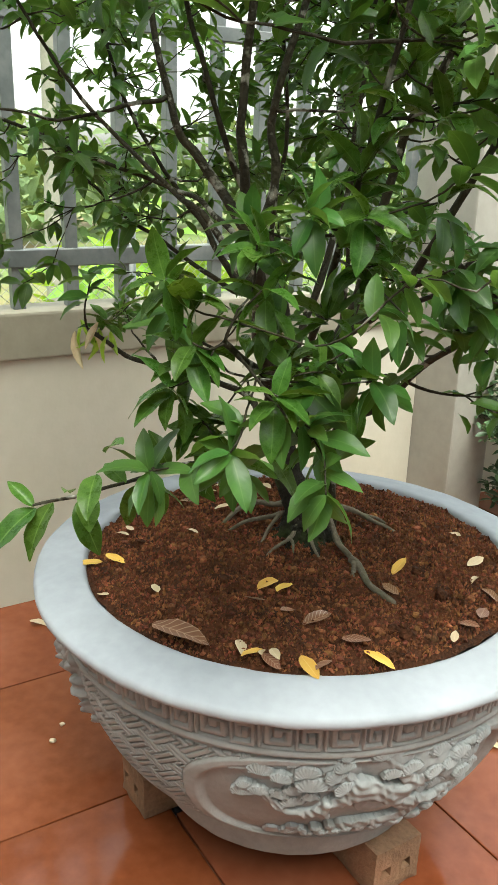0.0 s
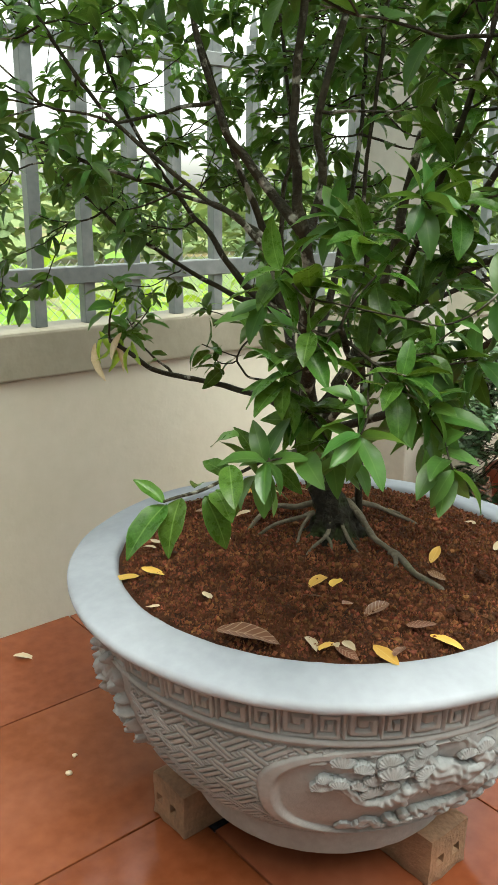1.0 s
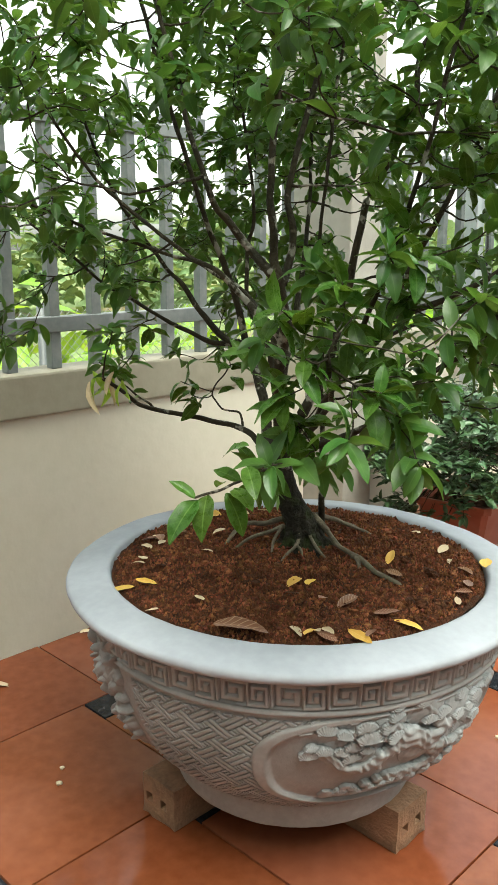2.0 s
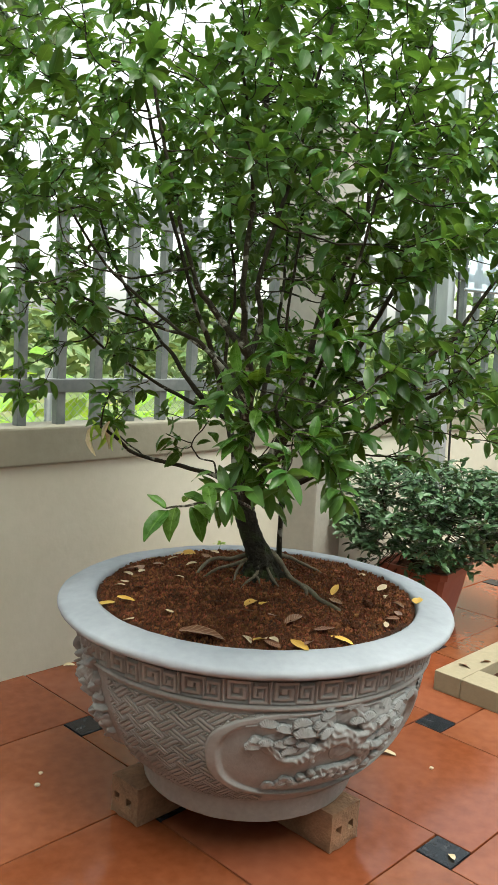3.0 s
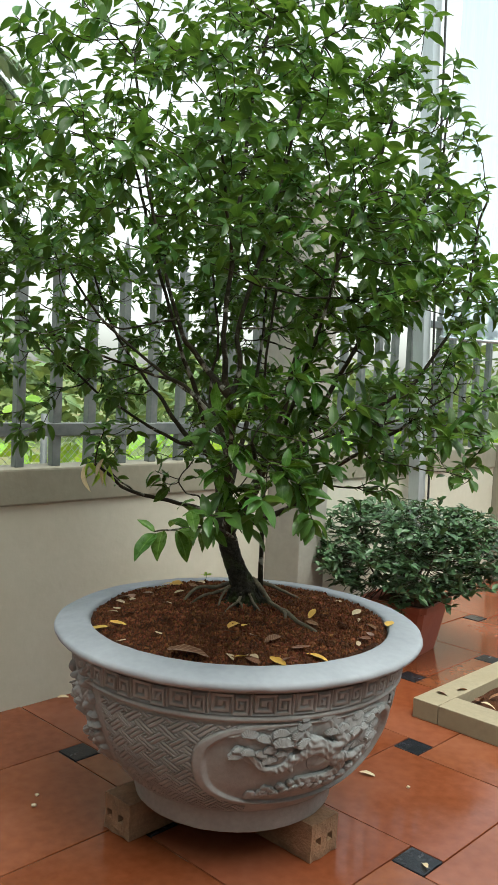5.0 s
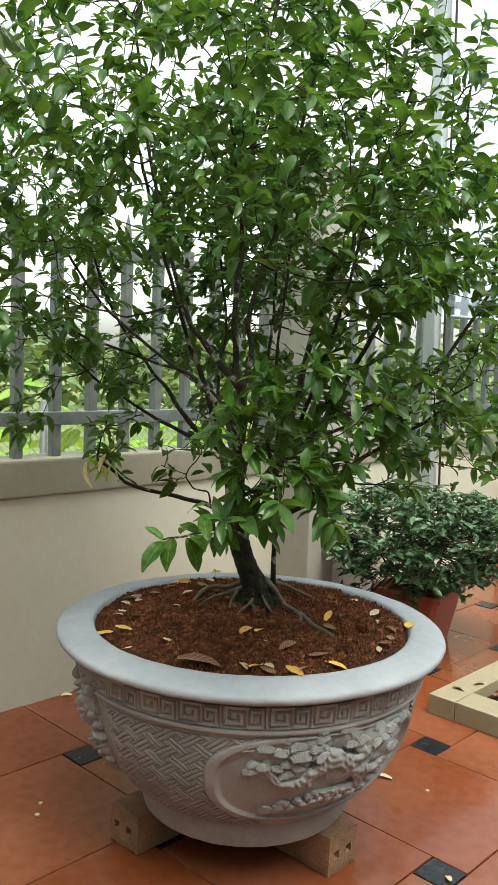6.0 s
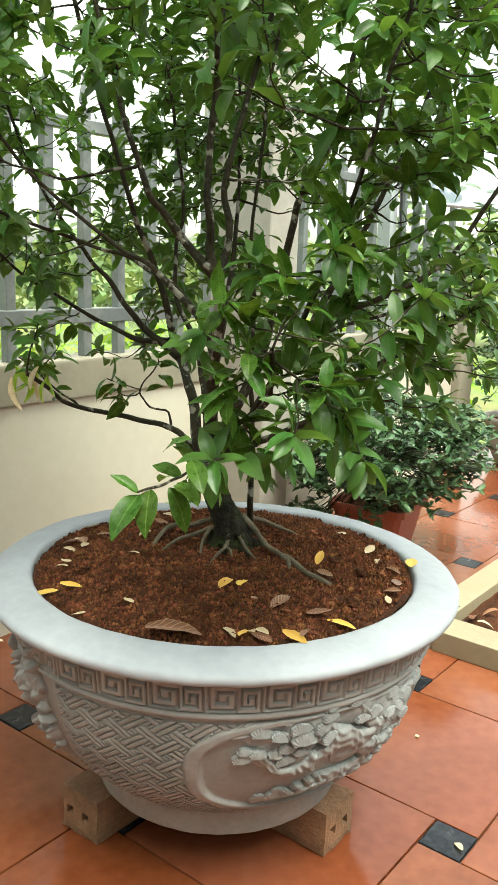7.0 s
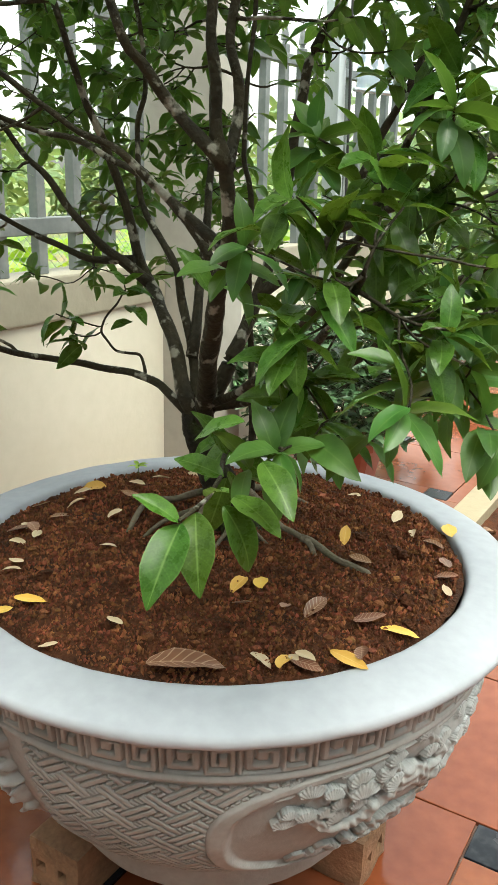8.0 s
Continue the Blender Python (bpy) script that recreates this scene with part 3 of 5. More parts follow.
def pine_relief(d0, d1, z0, z1, nd, nz):
    """A carved pine: rocks at the hem, a bent trunk, boughs, and pads of needles that overlap, each with fanned ridges."""
    dd, zz = np.meshgrid(np.linspace(d0, d1, nd), np.linspace(z0, z1, nz), indexing="ij")
    rr0 = np.interp(zz, [q[1] for q in BOWL] + [0.53], [q[0] for q in BOWL] + [0.436])
    hh = np.full(dd.shape, -0.010)

    def stroke(points, w0, w1, th0, th1, grain):
        nonlocal hh
        pts_ = spline([(MED + d, z) for d, z in points], 8)
        n_ = len(pts_)
        best = np.full(dd.shape, -1.0)
        for k, (d, z) in enumerate(pts_):
            f_ = k / (n_ - 1)
            w, th = (w0 + (w1 - w0) * f_) * (1 + 0.05 * math.sin(k * 1.3)), (th0 + (th1 - th0) * f_) * 0.62
            x, y = np.radians(dd - d) * rr0, zz - z
            q = np.clip(1 - (x * x + y * y) / (w * w / 4), 0, 1)
            best = np.maximum(best, np.where(q > 0, th * (0.55 + 0.45 * q ** 0.40), -1.0))
        mark = grain * np.sin(dd * 1.9 + zz * 260 + 2.0 * np.sin(dd * 0.8)) * np.sin(dd * 0.7 - zz * 90)
        hh = np.where(best > 0, np.maximum(hh, best + mark), hh)

    def pad(d, z, wd, th, tilt, ridges=True, tall=0.50):
        nonlocal hh
        th = th * 0.66
        x, y = np.radians(dd - MED - d) * rr0, zz - z
        s, t = x * math.cos(tilt) + y * math.sin(tilt), -x * math.sin(tilt) + y * math.cos(tilt)
        u, w = s / (wd / 2), t / (wd * tall / 2)
        w = w * (1 + 0.25 * u) + 0.35 * (u * u - 0.3)
        raw = 1 - np.abs(u) ** 2.0 - np.abs(w) ** 2.0 + 0.10 * np.sin(np.arctan2(w, u) * 7 + d * 3)
        q = np.clip(raw, 0, 1)
        inside = q > 0
        if not inside.any():
            return
        under = float(np.mean(np.clip(hh[inside], 0, None)))
        # the chisel's cut round the pad
        hh = np.where((raw <= 0) & (raw > -0.34) & (hh > -0.009), hh - 0.0034 * (1 + raw / 0.34), hh)
        if ridges:
            # a thin shell of needles lying on what is beneath it, its lower edge proud
            lift = under + 0.0052 + 0.0008 * q ** 0.5 - 0.0028 * w - 0.0012 * u
            fan = np.arctan2(w + 1.5, u * 1.3)
            lift = lift + 0.0007 * np.sin(fan * 40) * np.clip(1.5 - 1.4 * q, 0, 1)
        else:
            lift = th * (0.45 + 0.55 * q ** 0.55)
        hh = np.where(inside, np.maximum(hh, lift), hh)

    # the swelling ground under the boughs
    for d, z, w, th in ((-23, 0.432, 0.085, 0.006), (-14, 0.425, 0.085, 0.011), (-20, 0.376, 0.08, 0.007), (-8, 0.430, 0.08, 0.014), (3, 0.440, 0.10, 0.014), (14, 0.415, 0.13, 0.019), (21, 0.370, 0.11, 0.020), (4, 0.345, 0.10, 0.013), (-13, 0.365, 0.08, 0.009)):
        x, y = np.radians(dd - MED - d) * rr0, zz - z
        q = np.clip(1 - (x * x + 1.6 * y * y) / (w * w / 4), 0, 1)
        hh = np.where(q > 0, np.maximum(hh, th * q ** 1.2 - 0.002), hh)
    for pts_, w0, w1, t0, t1 in (([(-5, 0.292), (2, 0.290), (8, 0.292), (11, 0.312), (7, 0.350), (2, 0.378), (-3, 0.394)], 0.020, 0.046, 0.020, 0.030),
                                 ([(2, 0.378), (-4, 0.396), (-10, 0.408), (-17, 0.418), (-25, 0.430)], 0.040, 0.010, 0.030, 0.013),
                                 ([(-3, 0.392), (-7, 0.425), (-7, 0.462)], 0.034, 0.022, 0.028, 0.018),
                                 ([(-2, 0.385), (-8, 0.362), (-13, 0.335), (-18, 0.338), (-23, 0.375), (-28, 0.384)], 0.032, 0.010, 0.030, 0.012),
                                 ([(4, 0.372), (9, 0.385), (14, 0.41), (20, 0.435), (27, 0.44)], 0.034, 0.014, 0.032, 0.026),
                                 ([(8, 0.395), (4, 0.43), (0, 0.466)], 0.026, 0.012, 0.028, 0.020),
                                 ([(9, 0.345), (15, 0.335), (22, 0.36)], 0.030, 0.018, 0.034, 0.030),
                                 ([(-9.5, 0.366), (-9.8, 0.345), (-9.2, 0.332)], 0.016, 0.012, 0.032, 0.026)):
        stroke(pts_, w0, w1, t0, t1, 0.0018)
    UP = 0.002
    for d, z, wd, th, tl in ((-25.7, 0.445, 0.027, 0.014, 0.1), (-28, 0.429, 0.038, 0.015, 0.05), (-23, 0.430, 0.043, 0.019, -0.15), (-19, 0.418, 0.034, 0.020, -0.4), (-16.4, 0.447, 0.030, 0.018, 0.1), (-14, 0.431, 0.040, 0.022, 0.1),
                             (-12.9, 0.408, 0.050, 0.025, -0.1), (-8.6, 0.428, 0.036, 0.028, 0.6), (-7.0, 0.447, 0.033, 0.026, 0.3), (-6.3, 0.464, 0.026, 0.022, 0.2), (-6.9, 0.405, 0.034, 0.031, 0.7),
                             (-26.4, 0.388, 0.028, 0.014, 0.1), (-23.4, 0.382, 0.034, 0.018, -0.1), (-27.2, 0.370, 0.038, 0.015, 0.0), (-19.2, 0.377, 0.032, 0.021, -0.4), (-16.4, 0.386, 0.036, 0.024, -0.1), (-13.0, 0.376, 0.030, 0.027, -0.1), (-16.6, 0.360, 0.038, 0.026, 0.2),
                             (1, 0.463, 0.044, 0.024, 0.15), (-2, 0.466, 0.026, 0.021, 0.1), (3.4, 0.474, 0.030, 0.023, 0.1), (8.9, 0.466, 0.034, 0.028, 0.2), (7.2, 0.424, 0.038, 0.031, 0.15), (3, 0.421, 0.034, 0.028, -0.1), (12.5, 0.41, 0.034, 0.034, 0.2), (18.4, 0.431, 0.036, 0.034, 0.2),
                             (24, 0.40, 0.044, 0.034, 0.3), (16, 0.415, 0.032, 0.032, -0.1), (18, 0.452, 0.034, 0.029, 0.1), (25, 0.44, 0.038, 0.029, 0.2), (13.5, 0.446, 0.036, 0.031, 0.1), (15.3, 0.364, 0.034, 0.035, 0.1), (11.5, 0.358, 0.028, 0.034, 0.7), (21, 0.378, 0.036, 0.036, 0.1), (27, 0.36, 0.034, 0.030, 0.2), (23, 0.345, 0.034, 0.034, -0.1)):
        pad(d, z + UP, wd, th + 0.002, tl)
    for d, z, wd, th in ((-12.5, 0.258, 0.026, 0.020), (-8.8, 0.266, 0.028, 0.024), (-6.0, 0.272, 0.027, 0.026), (-3.6, 0.279, 0.024, 0.025), (-10.6, 0.278, 0.022, 0.018), (-7.4, 0.287, 0.020, 0.020), (-14.2, 0.268, 0.022, 0.014), (-17, 0.256, 0.032, 0.014), (-16, 0.272, 0.026, 0.010), (-21, 0.25, 0.034, 0.008), (0, 0.27, 0.03, 0.022), (4, 0.268, 0.032, 0.026), (9, 0.272, 0.034, 0.028), (14, 0.28, 0.034, 0.030), (16.5, 0.30, 0.030, 0.032), (19, 0.32, 0.034, 0.032)):
        pad(d, z, wd, th, 0.5 + 0.02 * d, False, 0.8)
    q = np.zeros(dd.shape)
    for k in range(14):
        q += np.sin(dd * rr.uniform(0.8, 3.5) * rr.choice((-1, 1)) + zz * rr.uniform(60, 300) + rr.uniform(0, 6.28)) / 14
    hh = np.where(hh > -0.009, hh + 0.0022 * q, hh)
    hh[1:-1, 1:-1] = (hh[1:-1, 1:-1] * 28 + hh[:-2, 1:-1] + hh[2:, 1:-1] + hh[1:-1, :-2] + hh[1:-1, 2:]) / 32
    edge = np.clip(np.minimum(z1 - zz, zz - z0) / 0.005, 0, 1)
    hh = -0.010 + (hh + 0.010) * edge
    rad_ = rr0 + hh
    vs = np.stack([rad_ * np.cos(np.radians(dd)), rad_ * np.sin(np.radians(dd)), zz], -1).reshape(-1, 3)
    top = np.maximum(np.maximum(hh[:-1, :-1], hh[1:, :-1]), np.maximum(hh[:-1, 1:], hh[1:, 1:])) > -0.0095
    fs = [(i * nz + j, (i + 1) * nz + j, (i + 1) * nz + j + 1, i * nz + j + 1) for i, j in np.argwhere(top)]
    return add_mesh("pine_relief", vs.tolist(), [tuple(int(k) for k in f_) for f_ in fs], M_RELIEF, pot, True, "carved pine tree relief in the oval panel")


pine_relief(MED - 34, MED + 32, 0.215, 0.476, 560, 310)
for c in LION[:1]:
    plumes = [(c, 0.375, 0.28, 0.10, 0.012, 1.57, 0, 0), (c, 0.285, 0.11, 0.035, 0.020, 1.57, 0, 0), (c, 0.425, 0.10, 0.085, 0.022, 0.0, 0, 0)]
    for i in range(60):
        d, z = c + rr.uniform(-7.5, 7.5), rr.uniform(0.27, 0.505)
        plumes.append((d, z, rr.uniform(0.02, 0.045), rr.uniform(0.008, 0.015), rr.uniform(0.008, 0.038), rr.uniform(0.3, 2.8), rr.uniform(-1, 1), 0))
    for d, z, s, th in ((-4, 0.462, 0.026, 0.030), (4, 0.462, 0.026, 0.030), (0, 0.43, 0.036, 0.036), (-4.5, 0.405, 0.026, 0.028), (4.5, 0.405, 0.026, 0.028)):
        plumes.append((c + d, z, s, s * 0.9, th, 0.5, 0.0, 0))
    carved("handle_mask", c - 13, c + 13, 0.23, 0.52, plumes, 0, pot, "carved mask handle on the side of the pot", nd=130, nz=150)


def hollow_brick(name_loc, turn, length=0.20):
    """A clay brick with two rows of holes through its ends."""
    ob = tagged(new("hollow_brick"), "weathered hollow clay brick under the pot", "brick", "bricks under the pot")
    ob.location, ob.rotation_euler = name_loc, (0, 0, turn)
    w, h = 0.113, 0.104
    hole = 0.011
    cuts_y = [0.0, 0.026, 0.026 + 2 * hole, 0.074, 0.074 + 2 * hole, w]
    cuts_z = [0.0, 0.020, 0.040, 0.040 + 2 * hole, 0.084, h]
    bm = bmesh.new()
    for x in (0.0, length):
        for i in range(5):
            for j in range(5):
                if i in (1, 3) and j == 2:
                    y0, y1, z0, z1 = cuts_y[i], cuts_y[i + 1], cuts_z[j], cuts_z[j + 1]
                    s = 1 if x == 0 else -1
                    o = [bm.verts.new(p) for p in ((x, y0, z0), (x, y1, z0), (x, y1, z1), (x, y0, z1))]
                    q = [bm.verts.new(p) for p in ((x + s * 0.06, y0, z0), (x + s * 0.06, y1, z0), (x + s * 0.06, y1, z1), (x + s * 0.06, y0, z1))]
                    for k in range(4):
                        bm.faces.new((o[k], o[(k + 1) % 4], q[(k + 1) % 4], q[k]))
                    bm.faces.new(q)
                    continue
                bm.faces.new([bm.verts.new(p) for p in ((x, cuts_y[i], cuts_z[j]), (x, cuts_y[i + 1], cuts_z[j]), (x, cuts_y[i + 1], cuts_z[j + 1]), (x, cuts_y[i], cuts_z[j + 1]))])
    for (ya, za), (yb, zb) in (((0, 0), (w, 0)), ((w, 0), (w, h)), ((w, h), (0, h)), ((0, h), (0, 0))):
        for i in range(6):
            for j in range(5):
                a, b = length * i / 6, length * (i + 1) / 6
                p = lambda t: (ya + (yb - ya) * t, za + (zb - za) * t)
                bm.faces.new([bm.verts.new(q) for q in ((a, *p(j / 5)), (b, *p(j / 5)), (b, *p((j + 1) / 5)), (a, *p((j + 1) / 5)))])
    bmesh.ops.remove_doubles(bm, verts=bm.verts[:], dist=1e-4)
    bmesh.ops.recalc_face_normals(bm, faces=bm.faces[:])
    for v in bm.verts:
        k = noise.noise_vector(v.co * 45 + Vector((turn * 5, 1, 2)))
        ex = [min(c, m - c) for c, m in zip(v.co, (length, w, h))]
        if sum(e < 0.002 for e in ex) > 1:
            mid = Vector((length / 2, w / 2, h / 2))
            pull = Vector([(0.0035 if e < 0.002 else 0) * (1 if c < m / 2 else -1) for e, c, m in zip(ex, v.co, (length, w, h))])
            v.co += pull * (0.7 + 0.6 * noise.noise(v.co * 60))
        v.co += Vector((k.x * 0.0018, k.y * 0.0018, k.z * 0.001 if 0.004 < v.co.z < 0.10 else 0))
    part("body", bm, M_BRICK, ob)
    return ob


hollow_brick((-0.124, -0.166, 0.0), radians(180))
hollow_brick((-0.510, -0.567, 0.0), radians(90))
hollow_brick((-0.50, -0.04, 0.0), radians(150))

# ------------------------------------------------------------------ soil in the pot
def soil_z(x, y):
    r = math.hypot(x - POT.x, y - POT.y)
    q = Vector((x, y, 0))
    rise = 0.055 * max(0.0, 1 - (r / 0.412) ** 2) ** 0.9
    return 0.5695 + rise + 0.010 * noise.noise(q * 9) + 0.007 * noise.noise(q * 27) + 0.005 * noise.noise(q * 70) + 0.0015 * noise.noise(q * 190)


verts, faces = [], []
RINGS, SEG = 130, 360
verts.append((POT.x, POT.y, soil_z(POT.x, POT.y)))
for i in range(1, RINGS + 1):
    r = 0.407 * i / RINGS
    for k in range(SEG):
        a = 2 * math.pi * k / SEG
        x, y = POT.x + r * math.cos(a), POT.y + r * math.sin(a)
        verts.append((x, y, soil_z(x, y)))
for k in range(SEG):
    faces.append((0, 1 + k, 1 + (k + 1) % SEG))
for i in range(RINGS - 1):
    for k in range(SEG):
        a = 1 + i * SEG
        faces.append((a + k, a + SEG + k, a + SEG + (k + 1) % SEG, a + (k + 1) % SEG))
soil = add_mesh("potting_soil", verts, faces, M_SOIL)
tagged(soil, "damp reddish brown soil filling the bonsai pot", "soil", kind="stuff")

crumbs = Soup()
rs = random.Random(5)
bm = bmesh.new()
bmesh.ops.create_icosphere(bm, subdivisions=1, radius=1.0)
BALL, BALL_F = [v.co.copy() for v in bm.verts], [tuple(v.index for v in f.verts) for f in bm.faces]
bm.free()


def clod(x, y, s, sink):
    c = Vector((x, y, soil_z(x, y) + s * sink))
    sq = Vector((rs.uniform(0.75, 1.3), rs.uniform(0.75, 1.3), rs.uniform(0.6, 0.95)))
    return [c + Vector((v.x * sq.x, v.y * sq.y, v.z * sq.z)) * s * (1 + rs.uniform(-0.38, 0.30)) for v in BALL]


for i in range(32000):
    a, r = rs.uniform(0, 2 * math.pi), 0.398 * math.sqrt(rs.random())
    x, y = POT.x + r * math.cos(a), POT.y + r * math.sin(a)
    s = rs.choice((0.0011, 0.0014, 0.0018, 0.0022, 0.0028, 0.0040)) * rs.uniform(0.8, 1.3)
    c = Vector((x, y, soil_z(x, y) + s * rs.uniform(0.1, 0.9)))
    ax = [Vector((rs.gauss(0, 1), rs.gauss(0, 1), rs.gauss(0, 0.8))).normalized() * s * k for k in (rs.uniform(0.8, 1.5), rs.uniform(0.6, 1.0), rs.uniform(0.6, 1.0))]
    vs = [c + ax[0], c - ax[0], c + ax[1], c - ax[1], c + Vector((0, 0, s * 1.1)) + ax[2] * 0.3, c - Vector((0, 0, s))]
    crumbs.add(vs, [(0, 2, 4), (2, 1, 4), (1, 3, 4), (3, 0, 4), (2, 0, 5), (1, 2, 5), (3, 1, 5), (0, 3, 5)])
for i in range(1200):
    a, r = rs.uniform(0, 2 * math.pi), 0.39 * rs.random() ** 0.46
    crumbs.add(clod(POT.x + r * math.cos(a), POT.y + r * math.sin(a), 0.0022 + 0.0062 * rs.random() ** 3.2, 0.1), BALL_F)
tagged(crumbs.make("soil_crumbs", M_CRUMB, smooth=False), "loose crumbs and clods of reddish soil", "soil", kind="stuff")


for x, y, s in ((-0.574, -0.537, 0.018), (-0.409, -0.590, 0.014), (-0.144, -0.171, 0.020), (-0.085, -0.296, 0.020), (-0.107, -0.312, 0.015), (-0.810, -0.276, 0.017), (-0.221, -0.155, 0.018), (-0.355, -0.478, 0.017), (-0.060, -0.340, 0.016)):
    bm = bmesh.new()
    s *= 0.62
    bmesh.ops.create_icosphere(bm, subdivisions=3, radius=s)
    for v in bm.verts:
        v.co += noise.noise_vector(v.co * 90 + Vector((x * 40, y * 40, 0))) * s * 0.75 + noise.noise_vector(v.co * 260) * s * 0.25
        v.co.z *= 0.8
    ob = part("soil_clod", bm, M_SOIL, None, smooth=True)
    ob.location = (x, y, soil_z(x, y) + s * 0.25)
    tagged(ob, "dark clod of damp soil", "soil clod", "soil clods")


# ------------------------------------------------------------------ leaves
def leaf_shape(width=0.40, curl=0.25, fold=0.25, twist=0.0, rows=7, tip=1.0):
    """A leaf of unit length along +x with its stalk at the origin: verts, faces and uv."""
    vs, fs, uv = [], [], []
    for i in range(rows + 1):
        s = 0.5 - 0.5 * math.cos(math.pi * (i / rows) ** 0.95) if i < rows else 1.0
        # a full oval that draws out into a short point
        w = width / 2 * (max(0.0, 1 - abs(2 * s ** 0.92 - 1) ** 2.15) ** 0.80 if 0 < s < 1 else 0.0) * (1 - 0.30 * tip * max(0.0, s - 0.70) / 0.30) + 0.003
        x = s * (1 - 0.12 * abs(curl) * s)
        z = -curl * s * s * 0.5 + 0.03 * math.sin(s * 3)
        tw = twist * s
        for t in (-1, -0.5, 0, 0.5, 1):
            yy, zz = t * w, abs(t) ** 1.3 * w * fold + 0.014 * math.sin(s * 15 + t * 2) * abs(t)
            vs.append((x, yy * math.cos(tw) - zz * math.sin(tw), z + yy * math.sin(tw) + zz * math.cos(tw)))
            uv.append((t, s))
    for i in range(rows):
        for k in range(4):
            a = i * 5 + k
            fs.append((a, a + 5, a + 6, a + 1))
    return np.array(vs), fs, uv


LEAF_KINDS = [(0.40, 0.35, 0.30), (0.42, 0.55, 0.22, 0.25), (0.36, 0.25, 0.42, -0.25), (0.40, 0.75, 0.25, 0.2), (0.38, 0.45, 0.18, -0.4)]
SHAPES = [leaf_shape(*k, rows=10) for k in LEAF_KINDS]
SMALL_SHAPES = [leaf_shape(*k, rows=5) for k in LEAF_KINDS]
FINE_SHAPES = [leaf_shape(*k, rows=14) for k in LEAF_KINDS]


def leaf_matrix(base, direction, up, size):
    d = Vector(direction).normalized()
    s = Vector(up).cross(d)
    if s.length < 1e-4:
        s = Vector((1, 0, 0)).cross(d)
    s.normalize()
    n_ = d.cross(s)
    m = Matrix((d, s, n_)).transposed().to_4x4()
    return Matrix.Translation(base) @ m @ Matrix.Diagonal((size, size, size, 1))


def bake(soup, shape, m):
    a = np.array(m)
    vs = shape[0] @ a[:3, :3].T + a[:3, 3]
    soup.add([tuple(v) for v in vs], shape[1], shape[2])


# ------------------------------------------------------------------ the tree
tree = tagged(new("bonsai_tree"), "bushy bonsai tree with dark limbs and glossy green leaves", "tree")
AX = Vector((*by_pot(-0.385, -0.290), 0.008))


def spot(a, d, z):
    return AX + RIGHT * (a * GROW) + AWAY * (d * GROW) + Vector((0, 0, z))


def limb(points, r0, r1, name="limb", sides=9, wob=0.006, mat=None, steps=7, label=""):
    pts = spline([spot(*p) for p in points], steps)
    pts = [Vector(p) + noise.noise_vector(Vector(p) * 14) * wob * (0 if i == 0 else 1) for i, p in enumerate(pts)]
    k = len(pts) - 1
    rad = [(r0 + (r1 - r0) * (i / k) ** 0.55) * (1 + (0.25 if name == 'root' else 0.12) * noise.noise(p * 45)) for i, p in enumerate(pts)]
    v, f = tube(pts, rad, sides)
    add_mesh(name, v, f, mat or M_BARK, tree, label=label)
    return list(zip(pts, rad))


FORK = (-0.045, 0.0, 0.80)
skeleton = []
trunk_pts = [(0.012, 0.0, 0.575), (0.010, 0.0, 0.63), (0.002, 0.0, 0.67), (-0.024, 0.0, 0.73), FORK, (-0.050, 0.005, 0.84)]
pts = [Vector(p) for p in spline([spot(*p) for p in trunk_pts], 14)]
rad = [float(np.interp(p.z, [0.575, 0.61, 0.64, 0.68, 0.74, 0.80, 0.84], [0.098, 0.074, 0.047, 0.032, 0.026, 0.027, 0.020])) for p in pts]
v, f = tube(pts, rad, 64)
lobes = [(rt0, am) for rt0, am in zip((-2.6, -1.75, -1.05, -0.35, 0.7, 1.9, 2.8), (0.30, 0.35, 0.42, 0.40, 0.32, 0.35, 0.35))]
v2 = []
for p in v:
    c = spot(0.008 if p.z < 0.66 else 0.0, 0, 0)
    d = Vector((p.x - c.x, p.y - c.y, 0))
    ang = math.atan2(d.y, d.x)
    low = min(1.0, max(0.0, (0.72 - p.z) / 0.10))
    k = -0.16 + sum(am * math.exp(-(((ang - a0 + math.pi) % (2 * math.pi) - math.pi) / 0.20) ** 2) for a0, am in lobes)
    v2.append(p + d * low * (k + 0.28 * noise.noise(p * 60)) + noise.noise_vector(p * 90) * 0.0025)
v = v2
add_mesh("trunk", v, f, M_BASE, tree, label="short gnarled dark trunk with moss")
skeleton += list(zip(pts, rad))[36:]
